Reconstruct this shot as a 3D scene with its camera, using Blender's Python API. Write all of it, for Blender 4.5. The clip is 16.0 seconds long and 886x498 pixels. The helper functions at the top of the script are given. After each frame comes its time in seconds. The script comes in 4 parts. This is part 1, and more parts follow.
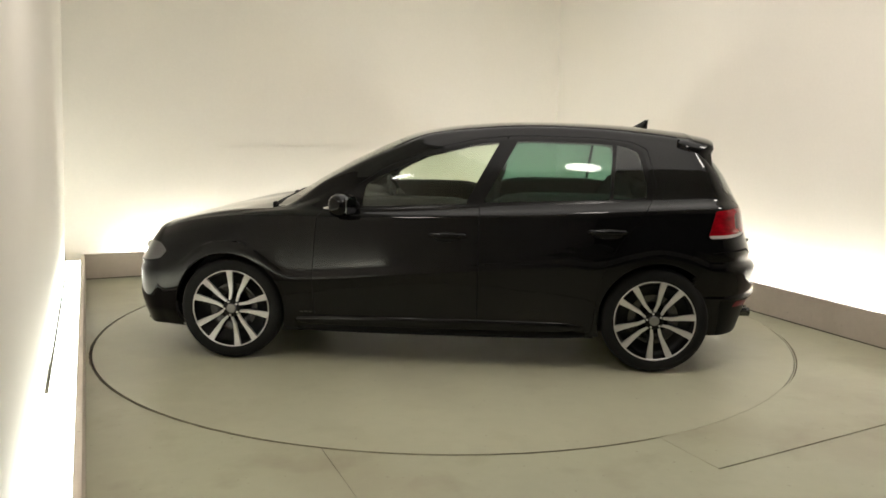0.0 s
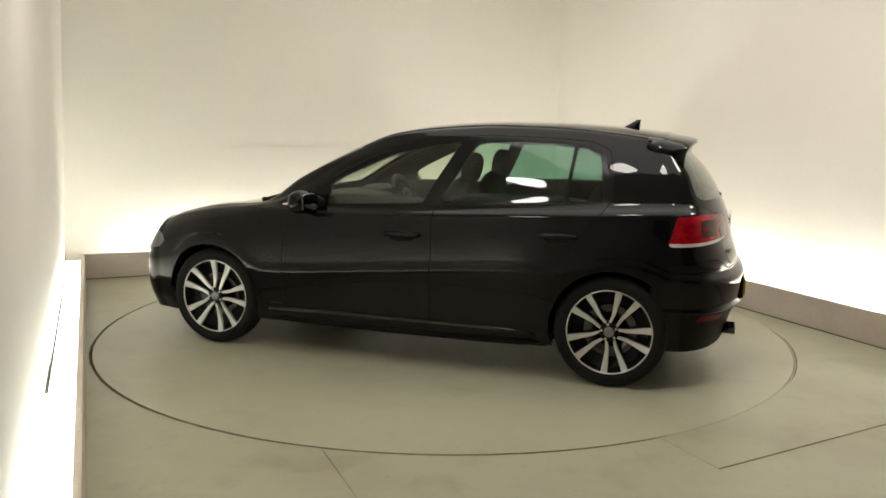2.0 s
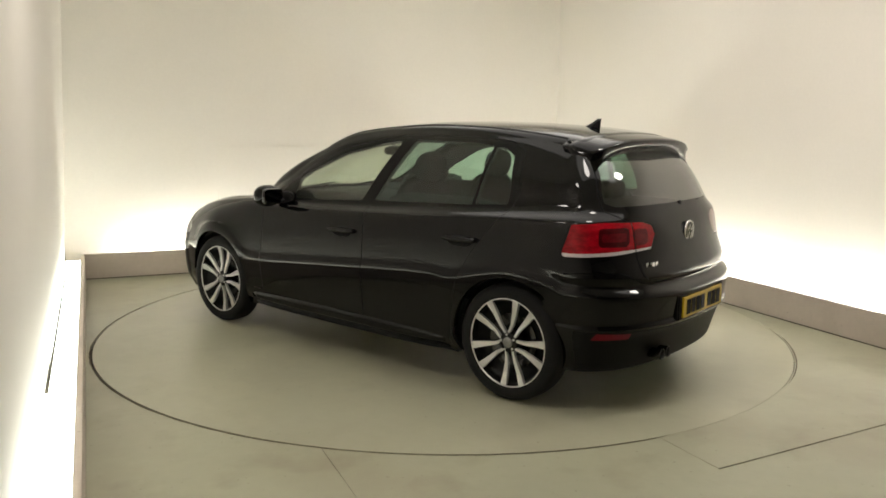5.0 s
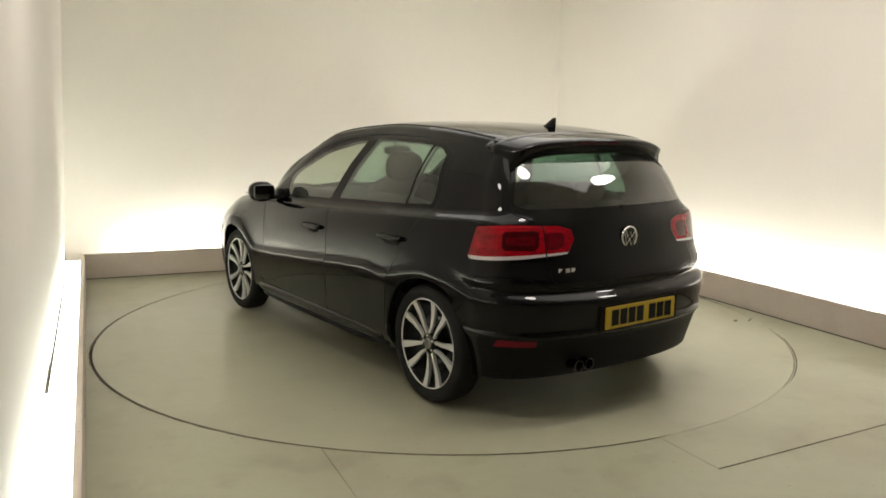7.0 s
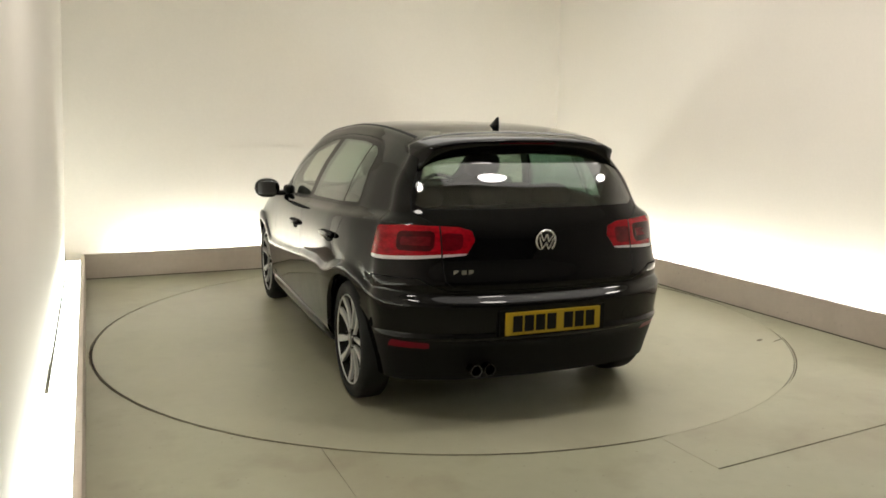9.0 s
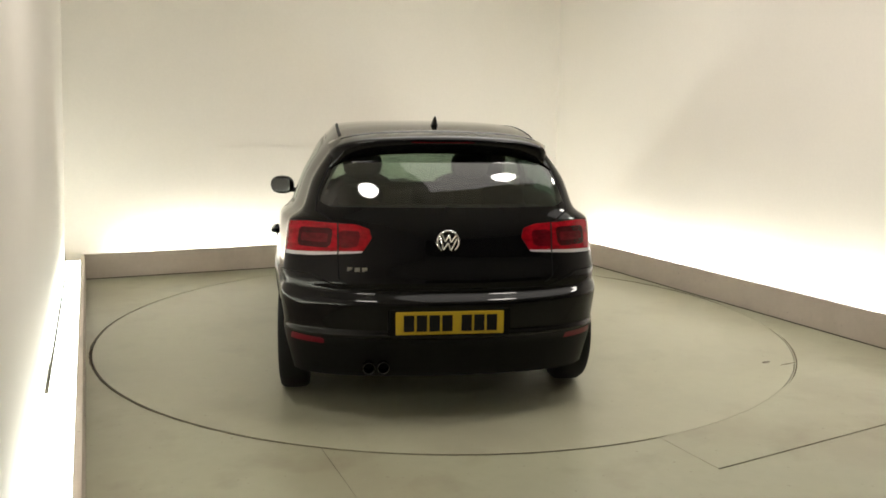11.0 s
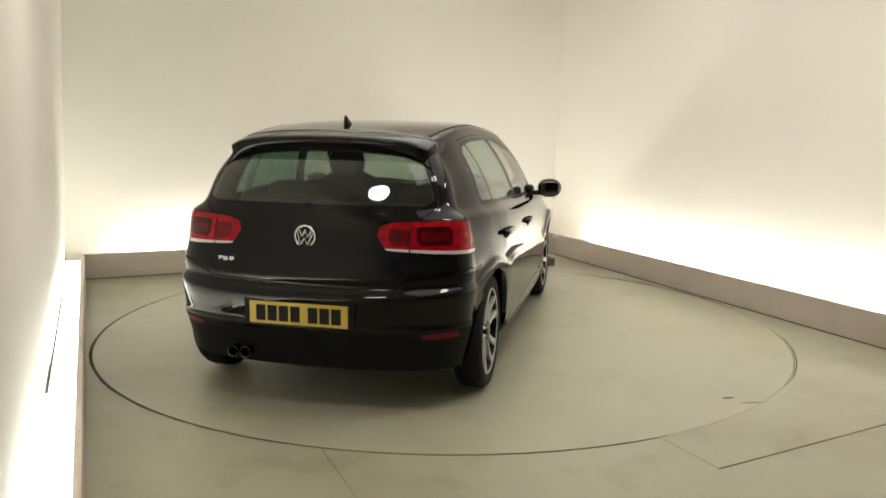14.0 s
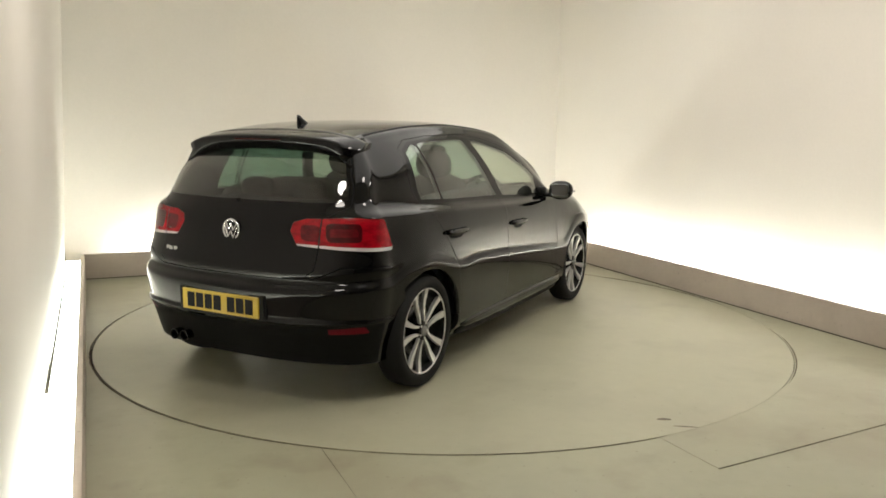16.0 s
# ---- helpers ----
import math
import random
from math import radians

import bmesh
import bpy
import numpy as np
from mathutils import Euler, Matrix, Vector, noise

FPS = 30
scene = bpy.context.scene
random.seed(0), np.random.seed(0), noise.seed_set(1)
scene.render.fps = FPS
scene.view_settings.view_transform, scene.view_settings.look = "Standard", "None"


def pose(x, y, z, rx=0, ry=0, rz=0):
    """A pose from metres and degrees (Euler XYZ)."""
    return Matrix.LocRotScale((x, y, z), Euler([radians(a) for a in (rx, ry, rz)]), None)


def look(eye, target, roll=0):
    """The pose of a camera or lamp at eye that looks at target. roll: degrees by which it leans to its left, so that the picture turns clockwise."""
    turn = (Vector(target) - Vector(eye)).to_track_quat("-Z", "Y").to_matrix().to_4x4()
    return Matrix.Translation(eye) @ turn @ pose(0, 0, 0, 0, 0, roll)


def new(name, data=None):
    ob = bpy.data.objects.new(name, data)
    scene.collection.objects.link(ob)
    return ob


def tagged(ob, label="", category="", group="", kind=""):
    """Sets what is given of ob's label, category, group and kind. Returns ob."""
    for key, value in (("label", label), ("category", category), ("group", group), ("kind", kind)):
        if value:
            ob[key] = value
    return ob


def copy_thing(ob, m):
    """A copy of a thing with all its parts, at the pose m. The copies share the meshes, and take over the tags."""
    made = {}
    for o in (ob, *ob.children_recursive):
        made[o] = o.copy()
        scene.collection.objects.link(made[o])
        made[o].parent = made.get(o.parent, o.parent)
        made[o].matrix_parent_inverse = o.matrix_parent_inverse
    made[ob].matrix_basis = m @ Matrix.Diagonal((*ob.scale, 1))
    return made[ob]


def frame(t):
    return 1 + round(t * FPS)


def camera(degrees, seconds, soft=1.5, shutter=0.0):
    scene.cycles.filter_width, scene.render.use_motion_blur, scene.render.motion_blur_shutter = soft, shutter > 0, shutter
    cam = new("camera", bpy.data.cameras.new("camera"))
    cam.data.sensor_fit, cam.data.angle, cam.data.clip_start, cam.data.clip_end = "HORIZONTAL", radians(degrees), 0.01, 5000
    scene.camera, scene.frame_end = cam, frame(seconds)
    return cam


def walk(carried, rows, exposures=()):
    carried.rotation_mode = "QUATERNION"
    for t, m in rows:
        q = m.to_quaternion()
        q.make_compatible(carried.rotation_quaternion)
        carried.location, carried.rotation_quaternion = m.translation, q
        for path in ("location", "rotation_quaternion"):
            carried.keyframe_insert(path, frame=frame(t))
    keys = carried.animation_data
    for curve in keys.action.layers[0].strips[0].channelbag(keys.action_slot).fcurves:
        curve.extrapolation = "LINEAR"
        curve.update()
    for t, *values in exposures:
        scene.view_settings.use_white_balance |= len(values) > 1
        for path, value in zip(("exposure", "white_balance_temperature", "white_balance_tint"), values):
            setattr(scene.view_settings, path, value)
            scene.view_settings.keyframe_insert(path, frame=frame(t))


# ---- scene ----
# ---- camera: stands still on a tripod beside the bay ----
cam = camera(58.334, 16.0, soft=1.7)
EYE = (0.0, -5.7464, 1.4579)
YAW, PITCH, ROLL = radians(-0.08), radians(8.991), 0.681
AIM = (EYE[0] + math.sin(YAW) * math.cos(PITCH), EYE[1] + math.cos(YAW) * math.cos(PITCH), EYE[2] - math.sin(PITCH))
walk(cam, [(0.0, look(EYE, AIM, ROLL)), (16.0, look(EYE, AIM, ROLL))], exposures=[(0.0, 0.27), (16.0, 0.27)])

# ---- world and light ----
world = bpy.data.worlds.new("world")
scene.world = world
world.use_nodes = True
world.node_tree.nodes["Background"].inputs[0].default_value = (0.9, 0.85, 0.78, 1)
world.node_tree.nodes["Background"].inputs[1].default_value = 0.02

ROOM = pose(0, 0, 0, 0, 0, 24.13)      # the bay stands turned to the camera
LEFT, RIGHT, BACK, LEDGE = -2.428, 2.453, 2.634, 0.232
WALL_L, WALL_R, WALL_B, CEIL = -2.596, 2.826, 3.034, 3.2
TUBE_POWER, LAMP_POWER, SOFT_POWER = 98.0, 4.0, 1.2
FRONT = -8.8


def ceiling_area(name, x, y, z, size, power, colour):
    data = bpy.data.lights.new(name, "AREA")
    data.shape, data.size, data.energy, data.color = "DISK", size, power, colour
    ob = new(name, data)
    ob.matrix_world = ROOM @ pose(x, y, z)
    return ob


# ---- materials ----
def material(name, base, rough=0.5, metal=0.0, **more):
    m = bpy.data.materials.new(name)
    m.use_nodes = True
    b = m.node_tree.nodes["Principled BSDF"]
    b.inputs["Base Color"].default_value = (*base, 1)
    b.inputs["Roughness"].default_value = rough
    b.inputs["Metallic"].default_value = metal
    for key, value in more.items():
        b.inputs[key.replace("_", " ")].default_value = value
    return m


def mottled(m, base, spread, scale, fine, bump=0.0, rough=None, stretch=(1, 1, 1)):
    """Two scales of noise on the colour, with an optional bump and roughness range."""
    t = m.node_tree
    b = t.nodes["Principled BSDF"]
    co = t.nodes.new("ShaderNodeTexCoord")
    mp = t.nodes.new("ShaderNodeMapping")
    mp.inputs["Scale"].default_value = stretch
    t.links.new(co.outputs["Object"], mp.inputs[0])
    n1, n2 = t.nodes.new("ShaderNodeTexNoise"), t.nodes.new("ShaderNodeTexNoise")
    n1.inputs["Scale"].default_value, n2.inputs["Scale"].default_value = scale, fine
    n1.inputs["Detail"].default_value = n2.inputs["Detail"].default_value = 5
    for n in (n1, n2):
        t.links.new(mp.outputs[0], n.inputs["Vector"])
    add = t.nodes.new("ShaderNodeMath")
    add.operation = "MULTIPLY_ADD"
    add.inputs[1].default_value = 0.65
    half = t.nodes.new("ShaderNodeMath")
    half.operation = "MULTIPLY"
    half.inputs[1].default_value = 0.35
    t.links.new(n2.outputs[0], half.inputs[0])
    t.links.new(n1.outputs[0], add.inputs[0])
    t.links.new(half.outputs[0], add.inputs[2])
    ramp = t.nodes.new("ShaderNodeValToRGB")
    ramp.color_ramp.elements[0].position, ramp.color_ramp.elements[1].position = 0.32, 0.68
    ramp.color_ramp.elements[0].color = (*[c * (1 - spread) for c in base], 1)
    ramp.color_ramp.elements[1].color = (*[min(1, c * (1 + spread)) for c in base], 1)
    t.links.new(add.outputs[0], ramp.inputs[0])
    t.links.new(ramp.outputs[0], b.inputs["Base Color"])
    if bump:
        bp = t.nodes.new("ShaderNodeBump")
        bp.inputs["Strength"].default_value, bp.inputs["Distance"].default_value = bump, 0.002
        t.links.new(n2.outputs[0], bp.inputs["Height"])
        t.links.new(bp.outputs[0], b.inputs["Normal"])
    if rough:
        rr = t.nodes.new("ShaderNodeMapRange")
        rr.inputs["To Min"].default_value, rr.inputs["To Max"].default_value = rough
        t.links.new(n1.outputs[0], rr.inputs["Value"])
        t.links.new(rr.outputs[0], b.inputs["Roughness"])
    return m


def stained(m, tint, amount, scale, edge=(0.52, 0.72), speck=0.0):
    """Blotches of another tint over the colour, and small dark specks."""
    t = m.node_tree
    b = t.nodes["Principled BSDF"]
    source = b.inputs["Base Color"].links[0].from_socket
    co = t.nodes.new("ShaderNodeTexCoord")
    for size, (lo, hi), colour, share in ((scale, edge, tint, amount), (38.0, (0.68, 0.74), (0.12, 0.10, 0.08), speck)):
        n, r, mx = t.nodes.new("ShaderNodeTexNoise"), t.nodes.new("ShaderNodeMapRange"), t.nodes.new("ShaderNodeMix")
        n.inputs["Scale"].default_value, n.inputs["Detail"].default_value = size, 6
        r.inputs["From Min"].default_value, r.inputs["From Max"].default_value, r.inputs["To Max"].default_value = lo, hi, share
        mx.data_type = "RGBA"
        mx.inputs[7].default_value = (*colour, 1)
        t.links.new(co.outputs["Object"], n.inputs["Vector"])
        t.links.new(n.outputs[0], r.inputs["Value"])
        t.links.new(r.outputs[0], mx.inputs[0])
        t.links.new(source, mx.inputs[6])
        source = mx.outputs[2]
    t.links.new(source, b.inputs["Base Color"])
    return m


def glowing(name, colour, strength):
    m = material(name, (0.8, 0.8, 0.8), 0.4)
    b = m.node_tree.nodes["Principled BSDF"]
    b.inputs["Emission Color"].default_value = (*colour, 1)
    b.inputs["Emission Strength"].default_value = strength
    return m


M_WALL = mottled(material("wall_paint", (0.78, 0.735, 0.675), 0.6), (0.78, 0.735, 0.675), 0.03, 0.7, 40, 0.05)
M_LEDGE = mottled(material("ledge_paint", (0.52, 0.452, 0.388), 0.55), (0.52, 0.452, 0.388), 0.07, 1.6, 24, 0.08)
M_FLOOR = mottled(material("floor_paint", (0.352, 0.348, 0.250), 0.4), (0.352, 0.348, 0.250), 0.06, 1.1, 14, 0.06, (0.26, 0.46))
M_DISC = mottled(material("turntable_paint", (0.374, 0.366, 0.266), 0.4), (0.374, 0.366, 0.266), 0.05, 0.9, 12, 0.06, (0.26, 0.46))
stained(M_FLOOR, (0.27, 0.235, 0.165), 0.75, 0.9, (0.46, 0.68), speck=0.6)
stained(M_DISC, (0.30, 0.28, 0.205), 0.6, 1.1, (0.48, 0.70), speck=0.45)
stained(M_FLOOR, (0.20, 0.165, 0.105), 0.42, 3.2, (0.54, 0.76))
stained(M_DISC, (0.235, 0.205, 0.14), 0.34, 2.6, (0.54, 0.78))
stained(M_LEDGE, (0.36, 0.31, 0.26), 0.5, 2.2, speck=0.4)
# for dirty joints, and for lines that stand in for shade
M_JOINT = material("joint_dirt_and_shade", (0.05, 0.042, 0.03), 0.9)
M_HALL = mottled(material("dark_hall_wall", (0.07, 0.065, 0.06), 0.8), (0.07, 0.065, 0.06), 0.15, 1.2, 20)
M_CEIL = mottled(material("ceiling_paint", (0.80, 0.76, 0.69), 0.7), (0.80, 0.76, 0.69), 0.04, 1.0, 20)
M_TUBE = glowing("tube_glow", (0.965, 1.0, 0.93), TUBE_POWER)
M_OPAL = glowing("opal_glow", (0.93, 1.0, 0.90), 12.5)
M_SOFT = glowing("fill_panel_glow", (1.0, 0.93, 0.86), SOFT_POWER)
M_LAMP = glowing("lamp_glow", (1.0, 0.97, 0.90), 14.0)
M_METAL = material("painted_metal", (0.6, 0.6, 0.58), 0.4, 0.2)


# ---- mesh helpers ----
def box(bm, x0, x1, y0, y1, z0, z1):
    vs = [bm.verts.new((x, y, z)) for z in (z0, z1) for y in (y0, y1) for x in (x0, x1)]
    for a, b, c, d in ((0, 2, 3, 1), (4, 5, 7, 6), (0, 1, 5, 4), (2, 6, 7, 3), (0, 4, 6, 2), (1, 3, 7, 5)):
        bm.faces.new((vs[a], vs[b], vs[c], vs[d]))


def to_object(name, bm, mat, parent=None, smooth=False):
    me = bpy.data.meshes.new(name)
    bmesh.ops.recalc_face_normals(bm, faces=bm.faces)
    bm.to_mesh(me)
    bm.free()
    if smooth:
        me.polygons.foreach_set("use_smooth", [True] * len(me.polygons))
    me.materials.append(mat)
    ob = new(name, me)
    ob.parent = parent
    return ob


def part(name, bm, mat, parent, label="", smooth=True):
    """Links a bmesh as one mesh object under a thing or a part."""
    ob = to_object(name, bm, mat, parent, smooth)
    return tagged(ob, label)


def block(name, dims, mat, label, bevel=0.0, matrix=ROOM, kind="structure", category=""):
    bm = bmesh.new()
    box(bm, *dims)
    if bevel:
        bmesh.ops.bevel(bm, geom=bm.edges[:], offset=bevel, segments=2, affect="EDGES")
    ob = to_object(name, bm, mat)
    ob.matrix_world = matrix
    return tagged(ob, label, category, kind=kind)


def tube(bm, a, b, radius, seg=12, r2=None):
    """A capped cylinder or cone from a to b."""
    a, b = Vector(a), Vector(b)
    q = (b - a).to_track_quat("Z", "Y").to_matrix()
    rings = []
    for p, r in ((a, radius), (b, radius if r2 is None else r2)):
        rings.append([bm.verts.new(p + q @ Vector((r * math.cos(2 * math.pi * i / seg), r * math.sin(2 * math.pi * i / seg), 0))) for i in range(seg)])
    for i in range(seg):
        bm.faces.new((rings[0][i], rings[0][(i + 1) % seg], rings[1][(i + 1) % seg], rings[1][i]))
    bm.faces.new(rings[0][::-1])
    bm.faces.new(rings[1])


# ---- structure: the photo bay ----
T = 0.12
SIDE = ROOM @ pose(LEFT, 2.488, 0)     # the white side wall and its ledge
block("wall_back", (WALL_L, WALL_R, WALL_B, WALL_B + T, 0, CEIL), M_WALL, "cream painted back wall washed by hidden uplights")
block("wall_left", (WALL_L - LEFT - T, WALL_L - LEFT, FRONT - 2.4, 0.546 + T, 0, CEIL), M_WALL, "cream painted side wall glowing white near its foot", matrix=SIDE)
for v in bpy.data.objects["wall_left"].data.vertices:      # it leans in a little
    v.co.x += 0.042 * (v.co.z - 0.3)
block("wall_right", (WALL_R, WALL_R + T, FRONT + T, WALL_B + T, 0, CEIL), M_WALL, "cream painted side wall lit from behind the ledge")
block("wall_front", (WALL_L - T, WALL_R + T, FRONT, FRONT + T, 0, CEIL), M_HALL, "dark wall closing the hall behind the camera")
block("ceiling", (WALL_L - T, WALL_R + T, FRONT, WALL_B + T, CEIL, CEIL + T), M_CEIL, "pale painted ceiling of the bay")
B = 0.03
LEDGE_END = -3.4
block("ledge_back", (LEFT - B, RIGHT + B, BACK, BACK + B, 0, LEDGE), M_LEDGE, "low painted ledge hiding the strip lights at the back wall", 0.004)
block("ledge_left", (-B, 0, LEDGE_END - 2.5, 0.144, 0, LEDGE), M_LEDGE, "low painted ledge along the white side wall", 0.004, SIDE)
block("ledge_right", (RIGHT, RIGHT + B, LEDGE_END, BACK - 0.002, 0, LEDGE), M_LEDGE, "low painted ledge along the cream side wall", 0.004)
# dark strip along the foot of each ledge: dirt and a painted shadow line
block("trim_back", (LEFT + 0.002, RIGHT - 0.008, BACK - 0.006, BACK - 0.001, 0.0005, 0.007), M_JOINT, "dark line of dirt and painted shadow at the foot of the back ledge")
block("trim_right", (RIGHT - 0.006, RIGHT - 0.001, LEDGE_END, BACK - 0.008, 0.0005, 0.007), M_JOINT, "dark line of dirt and painted shadow at the foot of the cream ledge")

# ---- cutting a triangle mesh along the zero line of a field ----
def split(P, F, L, f, mask=None):
    """P: points with attributes, F: triangles, L: their labels, f: a value per point. Cuts every triangle of the mask that f = 0 crosses."""
    f = np.where(np.abs(f) < 1e-6, 1e-6, f)
    s = f > 0
    cross = (s[F].any(1)) & (~s[F].all(1))
    if mask is not None:
        cross &= mask
    if not cross.any():
        return P, F, L, f
    made, extra, ef = {}, [], []
    out, lab = [], []

    def mid(a, b):
        key = (a, b) if a < b else (b, a)
        if key not in made:
            k = f[key[0]] / (f[key[0]] - f[key[1]])
            made[key] = len(P) + len(extra)
            extra.append(P[key[0]] * (1 - k) + P[key[1]] * k)
            ef.append(0.0)
        return made[key]

    for tri, l in zip(F[cross].tolist(), L[cross].tolist()):
        for r in range(3):
            a, b, c = tri[r], tri[(r + 1) % 3], tri[(r + 2) % 3]
            if s[a] != s[b] and s[a] != s[c]:
                m, n = mid(a, b), mid(a, c)
                out += [(a, m, n), (m, b, c), (m, c, n)]
                lab += [l] * 3
                break
    P = np.vstack([P, np.array(extra)])
    f = np.concatenate([f, np.array(ef)])
    F = np.vstack([F[~cross], np.array(out)])
    L = np.concatenate([L[~cross], np.array(lab)])
    return P, F, L, f


def sdf(poly, x, y, r=0.0):
    """Signed distance to a polygon, below zero inside; r rounds its corners."""
    poly = np.array(poly, float)
    q = np.stack([x, y], -1)
    best = np.full(len(x), 1e9)
    inside = np.zeros(len(x), bool)
    for a, b in zip(poly, np.roll(poly, -1, 0)):
        ab = b - a
        k = np.clip(((q - a) @ ab) / (ab @ ab), 0, 1)
        best = np.minimum(best, np.hypot(*(q - a - k[:, None] * ab).T))
        hit = (a[1] > q[:, 1]) != (b[1] > q[:, 1])
        with np.errstate(divide="ignore", invalid="ignore"):
            inside ^= hit & (q[:, 0] < (b[0] - a[0]) * (q[:, 1] - a[1]) / (b[1] - a[1] if b[1] != a[1] else 1e-9) + a[0])
    return np.where(inside, -best, best) - r


def mesh_of(name, P, F, mat, parent=None, normals=None, label=""):
    used, inv = np.unique(F, return_inverse=True)
    me = bpy.data.meshes.new(name)
    me.from_pydata(P[used, :3].tolist(), [], inv.reshape(-1, 3).tolist())
    me.update()
    me.polygons.foreach_set("use_smooth", [True] * len(me.polygons))
    if normals is not None:
        nn = normals[used]
        nn = nn / np.maximum(np.linalg.norm(nn, axis=1, keepdims=True), 1e-9)
        me.normals_split_custom_set_from_vertices(nn.tolist())
    me.materials.append(mat)
    ob = new(name, me)
    ob.parent = parent
    return tagged(ob, label) if label else ob


# ---- floor, with the pit of the turntable and its joints ----
DISC_R = 2.403


def grid(x0, x1, y0, y1, step):
    xs, ys = np.arange(x0, x1 + step / 2, step), np.arange(y0, y1 + step / 2, step)
    P = np.array([(x, y, 0.0) for y in ys for x in xs])
    n = len(xs)
    F = []
    for j in range(len(ys) - 1):
        for i in range(n - 1):
            a = j * n + i
            F += [(a, a + 1, a + n + 1), (a, a + n + 1, a + n)]
    return P, np.array(F), np.zeros(len(F), int)


def extruded(name, P, F, depth, mat):
    me = bpy.data.meshes.new(name)
    used, inv = np.unique(F, return_inverse=True)
    me.from_pydata(P[used].tolist(), [], inv.reshape(-1, 3).tolist())
    me.materials.append(mat)
    ob = new(name, me)
    mod = ob.modifiers.new("thickness", "SOLIDIFY")
    mod.thickness, mod.offset = depth, -1
    return ob


def build_floor():
    P, F, L = grid(WALL_L - 0.1, WALL_R + 0.1, FRONT, WALL_B + 0.2, 0.2)

    def cut(f):
        nonlocal P, F, L
        P, F, L, f = split(P, F, L, f)
        inside = f[F].mean(1) < 0
        return inside
    hole = cut(np.hypot(P[:, 0] + 0.0055, P[:, 1] - 0.001) - DISC_R)
    F, L = F[~hole], L[~hole]
    # joints of the cover plates before the turntable: from, to
    for a, b, w in (((-1.454, -1.85), (-1.454, -2.95), .0012), ((0.055, -2.38), (0.067, -2.78), .0014), ((0.067, -2.78), (2.43, -2.608), .0045)):
        a, b = np.array(a), np.array(b)
        d = (b - a) / np.hypot(*(b - a))
        length = np.hypot(*(b - a))
        along = lambda p: (p[:, :2] - a) @ d
        off = lambda p: (p[:, :2] - a) @ np.array((-d[1], d[0]))
        near = lambda p: (along(p) > -0.4) & (along(p) < length + 0.4) & (np.abs(off(p)) < 0.4)
        for field in (lambda p: off(p) - w, lambda p: off(p) + w, along, lambda p: along(p) - length):
            P, F, L, _ = split(P, F, L, field(P), near(P[F].mean(1)))
        m = P[F].mean(1)
        gone = (along(m) > 0) & (along(m) < length) & (np.abs(off(m)) < w)
        F, L = F[~gone], L[~gone]
    ob = extruded("floor", P, F, 0.02, M_FLOOR)
    ob.matrix_world = ROOM
    tagged(ob, "worn beige painted floor with plate joints round the turntable", kind="structure")
    bm = bmesh.new()
    box(bm, WALL_L - 0.1, WALL_R + 0.1, FRONT, WALL_B + 0.2, -0.12, -0.021)
    pit = to_object("ground", bm, M_JOINT)
    pit.matrix_world = ROOM
    tagged(pit, "dark dirty base seen in the floor joints", kind="structure")


build_floor()


def joint_filler(a0, a1, width, z):
    """Paint and dirt that fill a stretch of the round joint."""
    bm = bmesh.new()
    n, last = 24, None
    for i in range(n + 1):
        a = radians(a0 + (a1 - a0) * i / n)
        w = width * min(1.0, 0.3 + 4.0 * min(i, n - i) / n)
        ring = [bm.verts.new((-0.0055 + q * math.cos(a), 0.001 + q * math.sin(a), z)) for q in (DISC_R + 0.004, DISC_R - w)]
        if last:
            bm.faces.new((last[0], ring[0], ring[1], last[1]))
        last = ring
    ob = to_object("trim_joint", bm, M_FLOOR)
    ob.matrix_world = ROOM
    tagged(ob, "beige paint filling part of the round floor joint", kind="structure")


joint_filler(-88.3, -59.0, 0.016, -0.0012)
M_GRIME = mottled(material("floor_grime", (0.07, 0.055, 0.036), 0.85), (0.07, 0.055, 0.036), 0.45, 5, 60)


def grime_arc(a0, a1, r0, width):
    """Dirt swept against the round joint, a ragged crescent on the floor."""
    rnd = random.Random(int(a0 * 10))
    bm = bmesh.new()
    n, last = 60, None
    for i in range(n + 1):
        a = radians(a0 + (a1 - a0) * i / n)
        w = width * math.sin(math.pi * i / n) ** 0.6 * rnd.uniform(0.45, 1.0) + 0.0008
        ring = [bm.verts.new((q * math.cos(a), q * math.sin(a), z)) for q, z in ((r0, 0.0006), (r0 + w * .5, 0.0014), (r0 + w, 0.0004))]
        if last:
            for k in range(2):
                bm.faces.new((last[k], last[k + 1], ring[k + 1], ring[k]))
        last = ring
    ob = to_object("trim_grime", bm, M_GRIME)
    ob.matrix_world = ROOM
    tagged(ob, "dark dirt gathered along the rim of the turntable", kind="structure")


grime_arc(-8.0, 33.0, DISC_R + 0.001, 0.034)
grime_arc(-58.0, -30.0, DISC_R + 0.001, 0.010)
grime_arc(150.0, 234.0, DISC_R - 0.001, 0.012)
grime_arc(232.0, 271.0, DISC_R - 0.001, 0.005)



def build_turntable():
    base = new("turntable")
    bm = bmesh.new()
    bmesh.ops.create_circle(bm, cap_ends=True, radius=DISC_R - 0.011, segments=160)
    top = bmesh.ops.extrude_face_region(bm, geom=bm.faces[:])
    for v in top["geom"]:
        if isinstance(v, bmesh.types.BMVert):
            v.co.z -= 0.018
    part("plate", bm, M_DISC, base, smooth=False)
    return tagged(base, "round beige painted turntable set flush in the floor", "turntable")


turntable = build_turntable()


